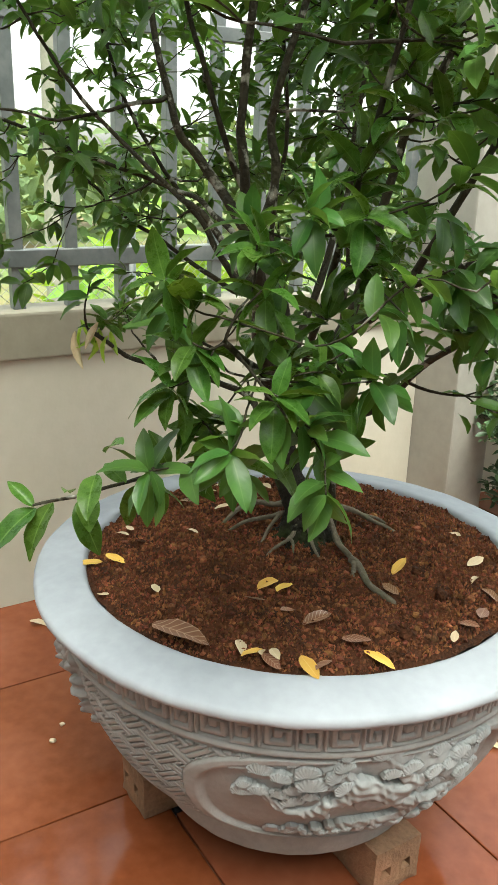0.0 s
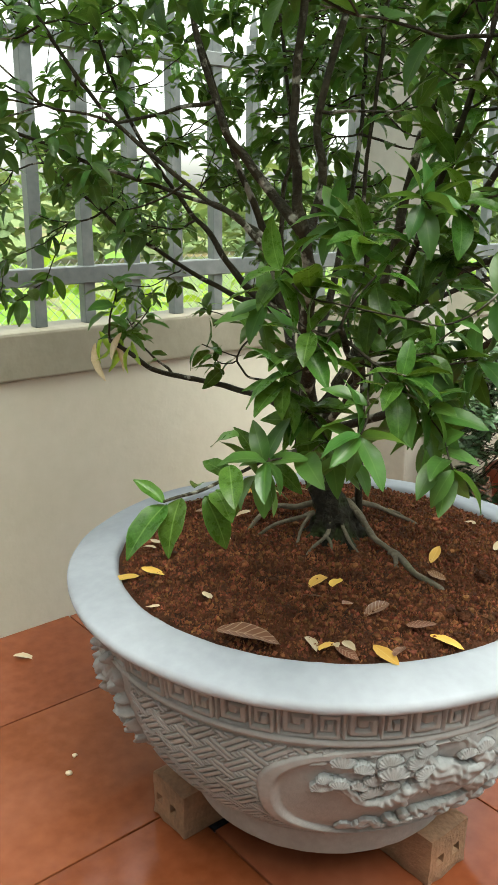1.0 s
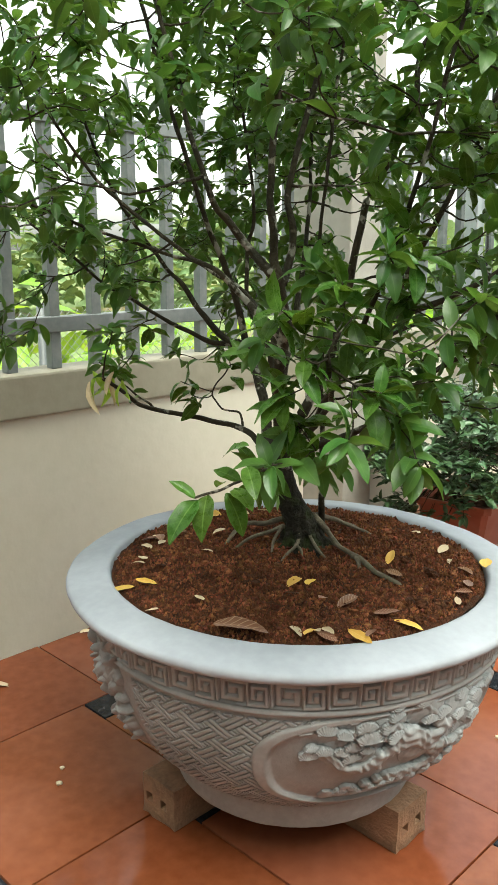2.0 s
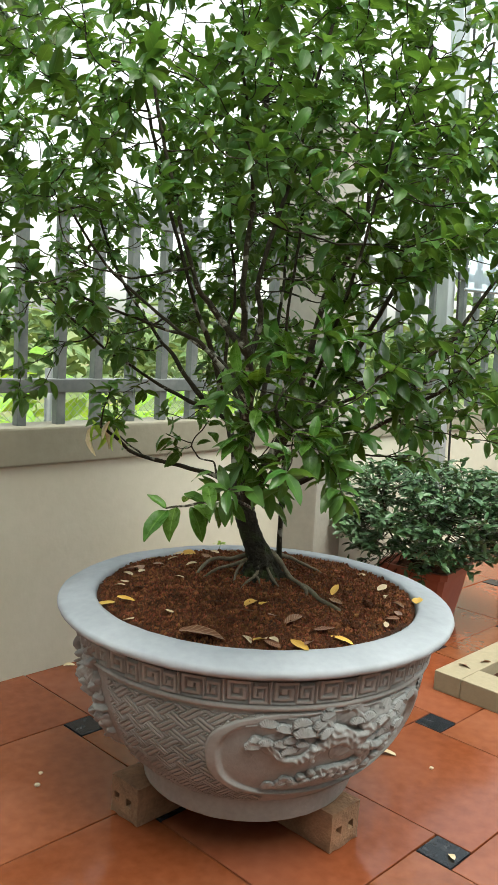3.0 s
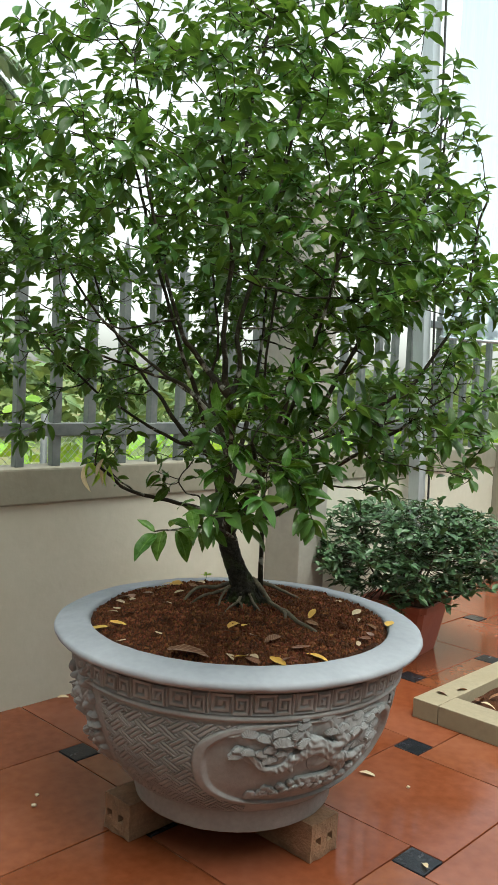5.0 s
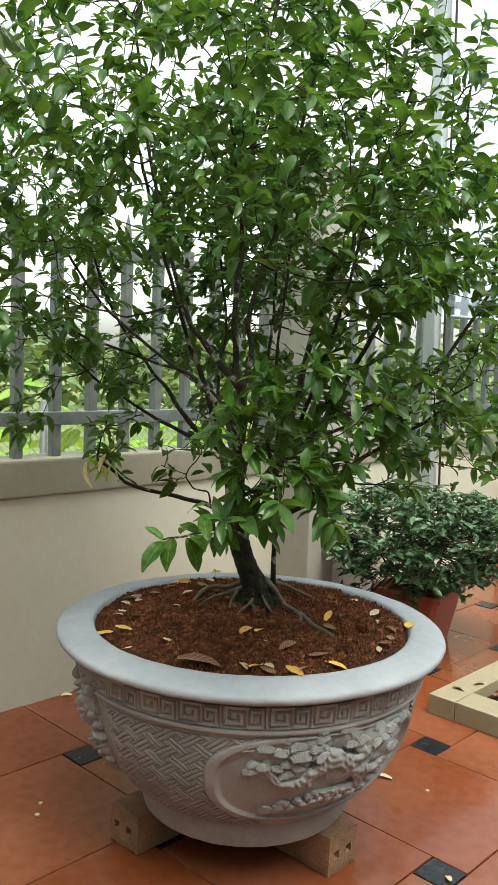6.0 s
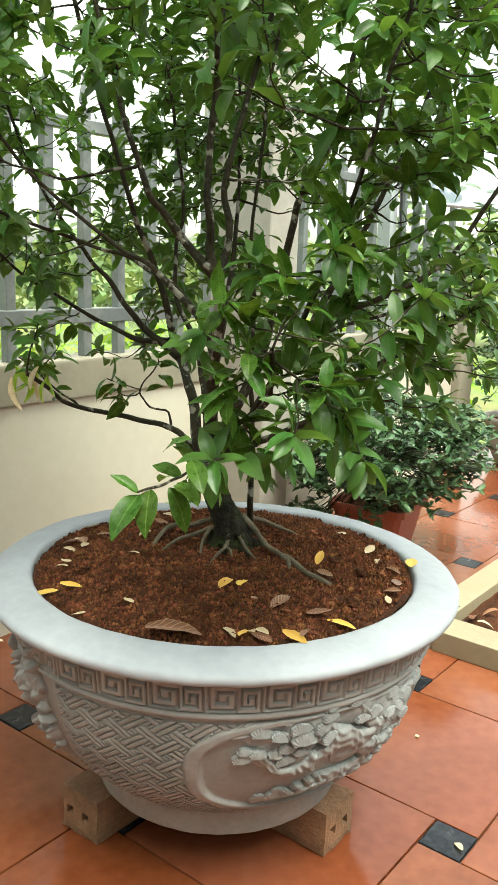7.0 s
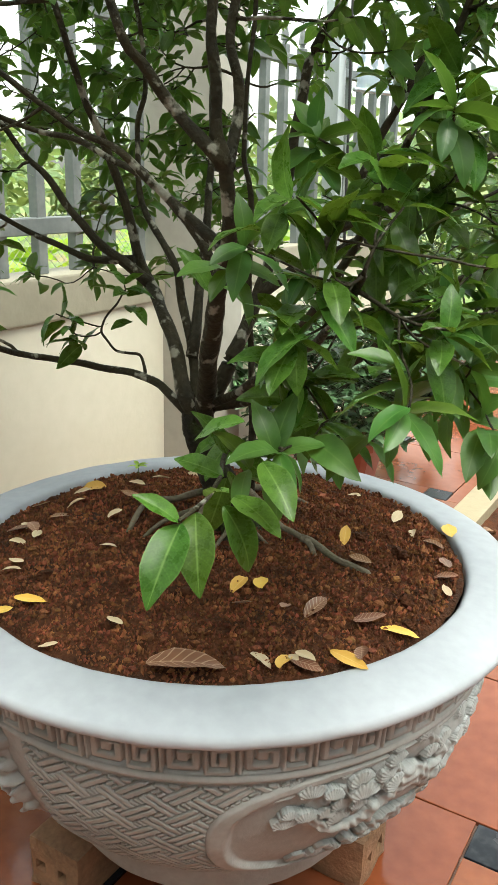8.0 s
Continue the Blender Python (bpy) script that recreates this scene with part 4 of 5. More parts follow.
LIMB_PLAN = {
    "A": ([FORK, (-0.066, 0.0, 0.85), (-0.079, 0.08, 0.934), (-0.101, 0.157, 1.001), (-0.116, 0.175, 1.042), (-0.135, 0.185, 1.127), (-0.161, 0.185, 1.208), (-0.189, 0.175, 1.272), (-0.225, 0.16, 1.38), (-0.29, 0.15, 1.60), (-0.36, 0.15, 1.86)], 0.019, 0.004),
    "A_left": ([(-0.101, 0.157, 1.001), (-0.166, 0.17, 1.05), (-0.212, 0.18, 1.104), (-0.263, 0.20, 1.171), (-0.301, 0.20, 1.217), (-0.40, 0.20, 1.36), (-0.48, 0.21, 1.55)], 0.013, 0.003),
    "A_low": ([(-0.124, 0.186, 1.035), (-0.199, 0.22, 1.038), (-0.269, 0.25, 1.064), (-0.338, 0.27, 1.098), (-0.45, 0.27, 1.17), (-0.60, 0.25, 1.30)], 0.010, 0.003),
    "A_back": ([(-0.050, -0.0, 0.84), (-0.048, 0.03, 0.887), (-0.056, 0.09, 0.975), (-0.068, 0.106, 1.043), (-0.103, 0.15, 1.108), (-0.111, 0.17, 1.156), (-0.112, 0.19, 1.243), (-0.101, 0.20, 1.338), (-0.13, 0.24, 1.58), (-0.15, 0.26, 1.85)], 0.012, 0.003),
    "B": ([FORK, (-0.040, -0.03, 0.839), (-0.049, -0.11, 0.957), (-0.047, -0.16, 1.019), (-0.042, -0.19, 1.074), (-0.041, -0.21, 1.129), (-0.049, -0.22, 1.192), (-0.060, -0.22, 1.229), (-0.064, -0.22, 1.30), (-0.067, -0.22, 1.367), (-0.05, -0.20, 1.60), (-0.03, -0.17, 1.88), (0.01, -0.13, 2.12)], 0.023, 0.004),
    "B_left": ([(-0.050, -0.22, 1.191), (-0.063, -0.22, 1.205), (-0.098, -0.20, 1.243), (-0.138, -0.20, 1.293), (-0.171, -0.20, 1.337), (-0.22, -0.17, 1.50), (-0.28, -0.13, 1.74), (-0.32, -0.12, 2.02)], 0.015, 0.003),
    "B_twin": ([(-0.047, -0.22, 1.185), (-0.038, -0.20, 1.206), (-0.028, -0.18, 1.281), (-0.030, -0.17, 1.378), (0.03, -0.14, 1.62), (0.09, -0.12, 1.90), (0.15, -0.10, 2.10)], 0.013, 0.003),
    "B_reach": ([(-0.046, -0.185, 1.085), (-0.085, -0.15, 1.125), (-0.111, -0.12, 1.155), (-0.151, -0.10, 1.189), (-0.185, -0.08, 1.216), (-0.254, -0.05, 1.257), (-0.40, -0.02, 1.38), (-0.52, -0.05, 1.56)], 0.011, 0.003),
    "B_low": ([(-0.047, -0.165, 1.050), (-0.070, -0.12, 1.109), (-0.107, -0.06, 1.153), (-0.150, -0.02, 1.188), (-0.223, 0.04, 1.222), (-0.287, 0.08, 1.237), (-0.44, 0.06, 1.29), (-0.62, 0.02, 1.36)], 0.010, 0.003),
    "C": ([FORK, (-0.012, -0.02, 0.875), (0.012, -0.02, 0.928), (0.048, 0.01, 1.005), (0.076, 0.03, 1.081), (0.110, 0.05, 1.254), (0.135, 0.06, 1.36), (0.205, 0.05, 1.495), (0.224, 0.05, 1.63), (0.286, 0.05, 1.726), (0.34, 0.06, 1.95)], 0.019, 0.004),
    "C_right": ([(0.048, 0.01, 1.000), (0.138, 0.0, 1.065), (0.175, 0.0, 1.133), (0.229, 0.0, 1.242), (0.272, 0.0, 1.328), (0.36, 0.06, 1.50), (0.43, 0.09, 1.70), (0.485, 0.10, 1.843), (0.50, 0.10, 1.98)], 0.013, 0.003),
    "C_out": ([(0.16, 0.0, 1.10), (0.28, -0.02, 1.15), (0.40, -0.02, 1.22), (0.473, 0.0, 1.305), (0.547, 0.0, 1.441), (0.562, 0.0, 1.504), (0.573, 0.0, 1.657), (0.590, 0.0, 1.728)], 0.009, 0.003),
    "C_low": ([(0.12, 0.0, 1.05), (0.26, 0.05, 1.10), (0.42, 0.08, 1.14), (0.56, 0.10, 1.22)], 0.007, 0.0025),
    "D": ([(0.055, 0.05, 0.60), (0.050, 0.03, 0.74), (0.048, 0.05, 0.88), (0.046, 0.06, 0.985), (0.045, 0.07, 1.148), (0.037, 0.08, 1.244), (0.06, 0.09, 1.52), (0.10, 0.10, 1.85)], 0.010, 0.003),
    "low_right": ([(-0.035, -0.01, 0.825), (0.034, -0.08, 0.857), (0.114, -0.14, 0.909), (0.159, -0.18, 0.948), (0.193, -0.20, 1.0), (0.26, -0.25, 1.06), (0.36, -0.30, 1.14)], 0.012, 0.004),
    "front": ([(-0.032, -0.02, 0.83), (0.01, -0.14, 0.90), (0.03, -0.30, 0.98), (0.02, -0.44, 1.04), (0.01, -0.54, 1.10)], 0.010, 0.004),
    "front_up": ([(0.02, -0.22, 0.945), (0.08, -0.34, 1.12), (0.14, -0.42, 1.34), (0.20, -0.44, 1.62)], 0.008, 0.003),
    "front_high": ([(-0.055, -0.20, 1.50), (-0.07, -0.30, 1.62), (-0.09, -0.42, 1.76)], 0.007, 0.003),
    "low_left": ([(-0.045, 0.0, 0.795), (-0.085, 0.01, 0.845), (-0.120, 0.062, 0.861), (-0.20, 0.11, 0.870), (-0.289, 0.13, 0.882), (-0.33, 0.06, 0.912), (-0.353, 0.0, 0.940), (-0.40, -0.03, 0.985)], 0.0105, 0.004),
    "back": ([(-0.05, 0.03, 0.90), (0.0, 0.18, 1.15), (0.03, 0.34, 1.40), (0.03, 0.45, 1.7)], 0.012, 0.003),
}
for key, (p, r0, r1) in LIMB_PLAN.items():
    skeleton += limb(p, r0 * 0.86, r1)

# surface roots spreading over the soil
ROOTS = [([(0.030, 0.010, 0.680), (0.058, -0.014, 0.653), (0.083, -0.042, 0.635), (0.101, -0.067, 0.627), (0.112, -0.105, 0.618), (0.118, -0.130, 0.604)], 0.0100, 0.0045),
         ([(0.106, -0.080, 0.624), (0.138, -0.118, 0.616), (0.162, -0.148, 0.608), (0.196, -0.160, 0.590)], 0.0085, 0.0065),
         ([(0.040, 0.040, 0.668), (0.077, 0.072, 0.648), (0.102, 0.086, 0.636), (0.132, 0.084, 0.627), (0.175, 0.088, 0.600)], 0.0085, 0.0040),
         ([(0.102, 0.086, 0.636), (0.130, 0.112, 0.622), (0.150, 0.145, 0.596)], 0.0050, 0.0030),
         ([(-0.018, 0.050, 0.658), (-0.077, 0.090, 0.636), (-0.118, 0.080, 0.628), (-0.139, 0.049, 0.622), (-0.156, 0.022, 0.604)], 0.0090, 0.0045),
         ([(-0.030, 0.000, 0.658), (-0.072, 0.012, 0.638), (-0.105, 0.000, 0.626), (-0.150, -0.02, 0.600)], 0.0070, 0.0035),
         ([(0.002, -0.026, 0.662), (-0.006, -0.050, 0.638), (-0.024, -0.080, 0.624), (-0.040, -0.098, 0.606)], 0.0060, 0.0030),
         ([(-0.009, -0.054, 0.636), (0.002, -0.066, 0.627), (0.006, -0.084, 0.608)], 0.0040, 0.0025),
         ([(-0.030, -0.010, 0.662), (-0.050, -0.022, 0.640), (-0.056, -0.055, 0.624), (-0.056, -0.085, 0.606)], 0.0055, 0.0030),
         ([(0.018, -0.030, 0.660), (0.034, -0.058, 0.632), (0.050, -0.085, 0.612)], 0.0050, 0.0030)]
for p, r0, r1 in ROOTS:
    limb(p, r0 * 0.85, r1 * 0.85, "root", 8, 0.009, M_ROOT, label="knotted surface root")
skeleton += limb([(-0.118, 0.060, 0.862), (-0.122, 0.062, 0.880), (-0.129, 0.064, 0.896), (-0.148, 0.068, 0.899), (-0.165, 0.070, 0.904), (-0.176, 0.072, 0.920), (-0.184, 0.074, 0.934), (-0.180, 0.075, 0.950), (-0.172, 0.076, 0.964), (-0.158, 0.076, 0.980), (-0.146, 0.076, 1.0)], 0.0032, 0.0016, "twig", 6, 0.004, steps=4)

# where twigs end: some places seen on the tree, the rest spread through the crown
tips = []
# the leaf rosettes of the low front shoots, which stand out before the trunk
for a, d, z in ((-0.050, -0.550, 1.040), (0.036, -0.600, 0.993), (0.075, -0.585, 1.054), (-0.055, -0.550, 1.166), (-0.064, -0.570, 0.951), (0.044, -0.534, 1.159), (0.123, -0.486, 1.054),
                (0.090, -0.520, 1.240), (0.190, -0.470, 1.130), (0.020, -0.360, 1.080),
                (0.150, -0.400, 1.180), (0.100, -0.420, 1.110), (0.210, -0.380, 1.250), (0.000, -0.420, 1.220), (0.280, -0.380, 1.150), (-0.030, -0.500, 0.985), (0.000, -0.500, 0.950), (-0.020, -0.560, 1.100), (0.110, -0.540, 1.000), (0.060, -0.480, 1.060), (0.160, -0.500, 1.060), (-0.080, -0.480, 1.120),
                (0.030, -0.500, 1.200), (0.130, -0.440, 1.280), (0.240, -0.460, 1.180)):
    tips.append((spot(a, d, z), 1.0))
for a, d, z in ((0.135, -0.245, 1.32), (0.10, -0.215, 1.36), (0.27, -0.21, 1.64), (-0.09, -0.555, 1.46), (0.24, -0.37, 1.10), (0.32, -0.35, 1.0)):
    tips.append((spot(a, d, z), 0.90))
rt = random.Random(21)


def crown_radius(z, right):
    """How far the crown reaches at a height, to its fuller and its leaner side."""
    hs = [0.98, 1.2, 1.45, 1.7, 1.95, 2.1, 2.22, 2.32, 2.45]
    full = [0.66, 0.78, 0.80, 0.80, 0.74, 0.58, 0.36, 0.22, 0.10]
    lean = [0.64, 0.68, 0.66, 0.62, 0.56, 0.48, 0.36, 0.24, 0.10]
    return float(np.interp(z, hs, lean if right else full))


def clear_side(p):
    """The open front of the tree, where the bare limbs show."""
    q = p - AX
    bearing, reach = math.degrees(math.atan2(q.y, q.x)), math.hypot(q.x, q.y)
    return -132 < bearing < -56 and 0.05 < reach < 0.62 and p.z < 1.52


count = 0
while count < 1220:
    a, d, z = rt.uniform(-0.86, 0.80), rt.uniform(-0.72, 0.78), rt.uniform(0.98, 2.42)
    p = spot(a, d, z)
    rad_ = crown_radius(z, a > 0) * (1 + 0.17 * noise.noise(Vector((a * 3, d * 3, z * 3))))
    r = math.hypot(a, d * 1.05) / rad_
    if r > 1.0 or rt.random() > 0.30 + 0.70 * r ** 1.2:
        continue
    if clear_side(p) and rt.random() < 0.96:
        continue
    if z < 1.5 and -0.34 < a < 0.10 and d < 0.15:
        continue
    if a < -0.12 and d < -0.12 and z < 1.30:
        continue
    if a < -0.3 and 1.3 < z < 1.95 and rt.random() < 0.22:
        continue
    if z < 1.12 and r < 0.55:
        continue
    if a < -0.1 and z > 1.65 and rt.random() < 0.34:
        continue
    if z > 1.85 and rt.random() < 0.22:
        continue
    if a < -0.28 and z < 1.5 and rt.random() < 0.34:
        continue
    if 0.08 < a < 0.30 and 1.15 < z < 1.6 and rt.random() < 0.28:
        continue
    if a > 0.18 and z > 1.3 and rt.random() < 0.22:
        continue
    if a < -0.38 and z > 1.75 and rt.random() < 0.40:
        continue
    if a > 0.12 and z < 1.4 and rt.random() < 0.54:
        continue
    if z < 1.2 and a < -0.05 and d > -0.05 and rt.random() < 0.7:
        continue
    tips.append((p, rt.uniform(0.50, 0.76)))
    count += 1

for i in range(10):
    tips.append((spot(rt.uniform(0.12, 0.46), rt.uniform(-0.60, -0.22), rt.uniform(0.93, 1.42)), rt.uniform(0.72, 0.92)))

for i in range(26):
    tips.append((spot(rt.uniform(-0.32, 0.42), rt.uniform(0.30, 0.6), rt.uniform(1.12, 1.65)), rt.uniform(0.6, 0.85)))

for i in range(20):
    tips.append((spot(rt.uniform(-0.74, -0.34), rt.uniform(-0.10, 0.42), rt.uniform(1.0, 1.42)), rt.uniform(0.58, 0.82)))
for i in range(46):
    tips.append((spot(rt.uniform(-0.30, 0.04), rt.uniform(-0.1, 0.4), rt.uniform(1.5, 1.92)), rt.uniform(0.55, 0.75)))
# slim shoots standing out of the top
for i in range(40):
    a = rt.uniform(-0.72, 0.42)
    tips.append((spot(a, rt.uniform(-0.3, 0.35), rt.uniform(2.15, 2.5) - 0.2 * max(0.0, a)), 0.48))
for a, d, z in ((-0.150, 0.076, 1.012), (-0.235, 0.10, 0.935), (-0.255, 0.09, 0.96), (-0.37, 0.0, 1.0)):
    tips.append((spot(a, d, z), 0.74))

# join every tip to the nearest wood, the near ones first
wood = [(p.copy(), r) for p, r in skeleton]
WP = np.array([p[:] for p, r in wood])
WR = [r for p, r in wood]
twigs = Soup()
order = sorted(range(len(tips)), key=lambda i: float(np.min(np.linalg.norm(WP - np.array(tips[i][0][:]), axis=1))))
ends = []
for i in order:
    tip, size = tips[i]
    q = np.array(tip[:])
    dv = q - WP
    dist = np.linalg.norm(dv, axis=1) * (1 + 0.9 * np.clip(-dv[:, 2] / (np.linalg.norm(dv, axis=1) + 1e-6), 0, 1)) + 0.10 * (np.array(WR) < 0.0016)
    j = int(np.argmin(dist))
    start = Vector(WP[j])
    span = (tip - start).length
    mid = (start + tip) / 2 + Vector((0, 0, -0.10 * span)) + Vector((rt.uniform(-1, 1), rt.uniform(-1, 1), rt.uniform(-1, 1))) * 0.09 * span
    pts = [Vector(p) for p in spline([start, mid, tip], max(3, int(span / 0.03)))]
    pts = [p + noise.noise_vector(p * 20) * 0.008 * (0 if k == 0 else 1) for k, p in enumerate(pts)]
    r0 = min(WR[j] * 0.8, 0.0016 + 0.011 * span)
    rads = [r0 + (0.0012 - r0) * (k / (len(pts) - 1)) ** 0.7 for k in range(len(pts))]
    twigs.add(*tube(pts, rads, 5))
    keep = pts[2:]
    if keep:
        WP = np.vstack([WP, np.array([p[:] for p in keep])])
        WR += rads[2:]
    ends.append((pts, size))
twigs.make("fine_branching", M_BARK, tree, label="thin dark twigs")["kind"] = "stuff"

foliage = Soup()
single = []
LEAF_MESH = []
for s in FINE_SHAPES:
    me = bpy.data.meshes.new("leaf")
    me.from_pydata([tuple(v) for v in s[0]], [], s[1])
    lay = me.uv_layers.new(name="UVMap")
    for lp in me.loops:
        lay.data[lp.index].uv = s[2][lp.vertex_index]
    me.polygons.foreach_set("use_smooth", np.ones(len(me.polygons), dtype=bool))
    me.materials.append(M_LEAFB)
    LEAF_MESH.append(me)
rl = random.Random(33)


def put_leaf(base, direction, size):
    up = Vector((rl.gauss(0, 0.4), rl.gauss(0, 0.4), 1))
    k = rl.randrange(len(SHAPES))
    m = leaf_matrix(base, direction, up, size)
    near = (base.x > -0.13 and base.y < -0.40 and base.z < 1.45) or (base.z < 1.08 and base.y < -0.3)
    if near and len(single) < 300:
        single.append((k, m))
    else:
        bake(foliage, SHAPES[k], m)


for pts, size in ends:
    d = ((pts[-1] - pts[-2]).normalized() + Vector((0, 0, 0.38))).normalized()
    side = d.cross(Vector((0, 0, 1)))
    side = side.normalized() if side.length > 0.01 else Vector((1, 0, 0))
    other = d.cross(side)
    nl = 4 if size < 0.49 else rl.randint(6, 9)
    if size == 1.0:
        nl, d = 11, (Vector((0, 0, 0.55)) - AWAY * 0.8 + RIGHT * rl.uniform(-0.2, 0.3)).normalized()
        side, other = d.orthogonal().normalized(), d.cross(d.orthogonal()).normalized()
    turn = rl.uniform(0, 6.28)
    for k in range(nl):
        ang = turn + k * 2.4
        out = side * math.cos(ang) + other * math.sin(ang)
        spread = rl.uniform(0.7, 1.5)
        dr = d * 0.6 + out * spread + Vector((0, 0, rl.uniform(-0.85, 0.15)))
        base = pts[-1] - d * 0.012 * k * rl.random()
        put_leaf(base, dr, rl.uniform(0.055, 0.088) * min(size, 0.78))
    for p in pts[3:-1]:
        if rl.random() < 0.34 and p.z > 0.9:
            dr = Vector((rl.gauss(0, 1), rl.gauss(0, 1), rl.uniform(-0.5, 0.5)))
            put_leaf(p, dr, rl.uniform(0.05, 0.08) * size)
# a low spray that hangs out over the soil: a thin shoot and its leaves, each from its stalk to its tip
limb([(-0.02, -0.05, 0.80), (-0.05, -0.25, 0.86), (-0.085, -0.42, 0.897), (-0.118, -0.55, 0.917), (-0.150, -0.63, 0.925), (-0.166, -0.655, 0.926)], 0.0045, 0.0016, "twig", 6, 0.004)
limb([(-0.085, -0.42, 0.897), (-0.075, -0.50, 0.93), (-0.064, -0.57, 0.951)], 0.0026, 0.0014, "twig", 6, 0.003)
for b0, b1 in (((-0.165, -0.652, 0.922), (-0.204, -0.722, 0.888)), ((-0.152, -0.640, 0.925), (-0.161, -0.710, 0.884)), ((-0.128, -0.630, 0.925), (-0.088, -0.652, 0.860)), ((-0.166, -0.655, 0.924), (-0.205, -0.648, 0.955)),
               ((-0.118, -0.620, 0.928), (-0.090, -0.690, 0.928)), ((-0.100, -0.640, 0.965), (-0.086, -0.706, 0.940)), ((-0.099, -0.573, 0.977), (-0.150, -0.528, 0.960)), ((-0.140, -0.620, 0.930), (-0.128, -0.660, 0.955)),
               ((-0.103, -0.520, 0.906), (-0.129, -0.530, 0.837)), ((-0.094, -0.480, 0.897), (-0.074, -0.490, 0.846)), ((0.009, -0.300, 0.880), (0.070, -0.330, 0.826)), ((-0.060, -0.330, 0.878), (-0.105, -0.380, 0.857)),
               ((-0.089, -0.450, 0.905), (-0.117, -0.450, 0.967)), ((-0.080, -0.420, 0.895), (-0.020, -0.450, 0.868)), ((-0.055, -0.270, 0.865), (-0.110, -0.290, 0.850)), ((-0.110, -0.540, 0.915), (-0.160, -0.510, 0.935))):
    p, q = spot(*b0), spot(*b1)
    single.append((rl.randrange(len(SHAPES)), leaf_matrix(p, q - p, Vector((rl.gauss(0, 0.2) + 0.25, rl.gauss(0, 0.2) - 0.35, 1)), (q - p).length * 0.86)))
for k in range(9):
    base_ = spot(-0.40 + rl.uniform(-0.03, 0.05), -0.02 + rl.uniform(-0.02, 0.02), 0.985 + rl.uniform(-0.02, 0.02))
    sh = leaf_shape(0.22, 0.6, 0.8, rl.uniform(-0.8, 0.8))
    o = add_mesh("withered_leaf", sh[0], sh[1], (M_PALE, M_BRIGHT, M_BRIGHT)[k % 3], tree, True, "withered pale hanging leaf", sh[2])
    o.matrix_world = leaf_matrix(base_, Vector((rl.gauss(0, 0.3), rl.gauss(0, 0.3), -1)), Vector((rl.gauss(0, 1), rl.gauss(0, 1), 0.2)), rl.uniform(0.045, 0.075))
foliage.make("foliage", M_LEAF, tree, label="dense glossy green foliage")["kind"] = "stuff"
for k, m in single:
    o = new("leaf", LEAF_MESH[k])
    o.parent = tree
    o.matrix_world = m

# ------------------------------------------------------------------ planter bed, potted shrubs
bed = tagged(new("planter_bed"), "low cream cement curb around an empty planting bed", "planter")
X0, X1, Y0, Y1, CH = -0.500, 1.10, 0.776, 2.55, 0.074
for a in ((X0, X0 + 0.105, Y0, Y1), (X0 + 0.108, X1, Y0, Y0 + 0.13), (X1 - 0.11, X1, Y0 + 0.133, Y1), (X0 + 0.108, X1 - 0.113, Y1 - 0.11, Y1)):
    bm = boxed(a[0], a[1], a[2], a[3], 0.0, CH, 0.003)
    part("curb", roughen(bm, 0.0025, 9, 3.0), M_CURB, bed)
bm = bmesh.new()
bmesh.ops.create_grid(bm, x_segments=40, y_segments=40, size=0.5, matrix=Matrix.Translation(((X0 + X1) / 2, (Y0 + Y1) / 2, 0.03)) @ Matrix.Diagonal((X1 - X0 - 0.15, Y1 - Y0 - 0.15, 1, 1)))
part("bed_soil", roughen(bm, 0.02, 11), M_SOIL, bed, "dark soil in the bed", smooth=True)


def shrub(soup, wood_, base, radius, height, tips_, leaf, seed, lean=(0, 0), hang=0):
    g = random.Random(seed)
    stems = []
    for i in range(7):
        a = g.uniform(0, 6.28)
        top = base + Vector((math.cos(a) * radius * 0.5 + lean[0] * 0.6, math.sin(a) * radius * 0.5 + lean[1] * 0.6, height * g.uniform(0.5, 0.8)))
        p = [Vector(q) for q in spline([base, (base + top) / 2 + Vector((g.gauss(0, 0.03), g.gauss(0, 0.03), 0)), top], 6)]
        wood_.add(*tube(p, [0.009 - 0.006 * k / 12 for k in range(13)], 6))
        stems += p[4:]
    for i in range(tips_ + hang):
        a, u = g.uniform(0, 6.28), g.uniform(-0.85, 1)
        rr_ = radius * (0.12 + 0.88 * g.random() ** 0.55) * math.sqrt(max(0.05, 1 - 0.6 * u * u))
        t = base + Vector((math.cos(a) * rr_ + lean[0], math.sin(a) * rr_ + lean[1], height * (0.55 + 0.45 * u)))
        if i >= tips_:
            # shoots drooping over the pot's edge
            a = g.uniform(-2.9, -1.0)
            rr_ = g.uniform(0.24, 0.40)
            t = base + Vector((math.cos(a) * rr_, math.sin(a) * rr_, g.uniform(-0.10, 0.10)))
        s = min(stems, key=lambda q: (q - t).length)
        p = [Vector(q) for q in spline([s, (s + t) / 2 - Vector((0, 0, 0.02)), t], 4)]
        wood_.add(*tube(p, [0.0013] * len(p), 4))
        for k in range(11):
            b = p[-1 - (k % 3)]
            d = Vector((g.gauss(0, 1), g.gauss(0, 1), g.uniform(-0.3, 0.8)))
            bake(soup, SMALL_SHAPES[g.randrange(5)], leaf_matrix(b, d, Vector((g.gauss(0, .4), g.gauss(0, .4), 1)), g.uniform(*leaf)))


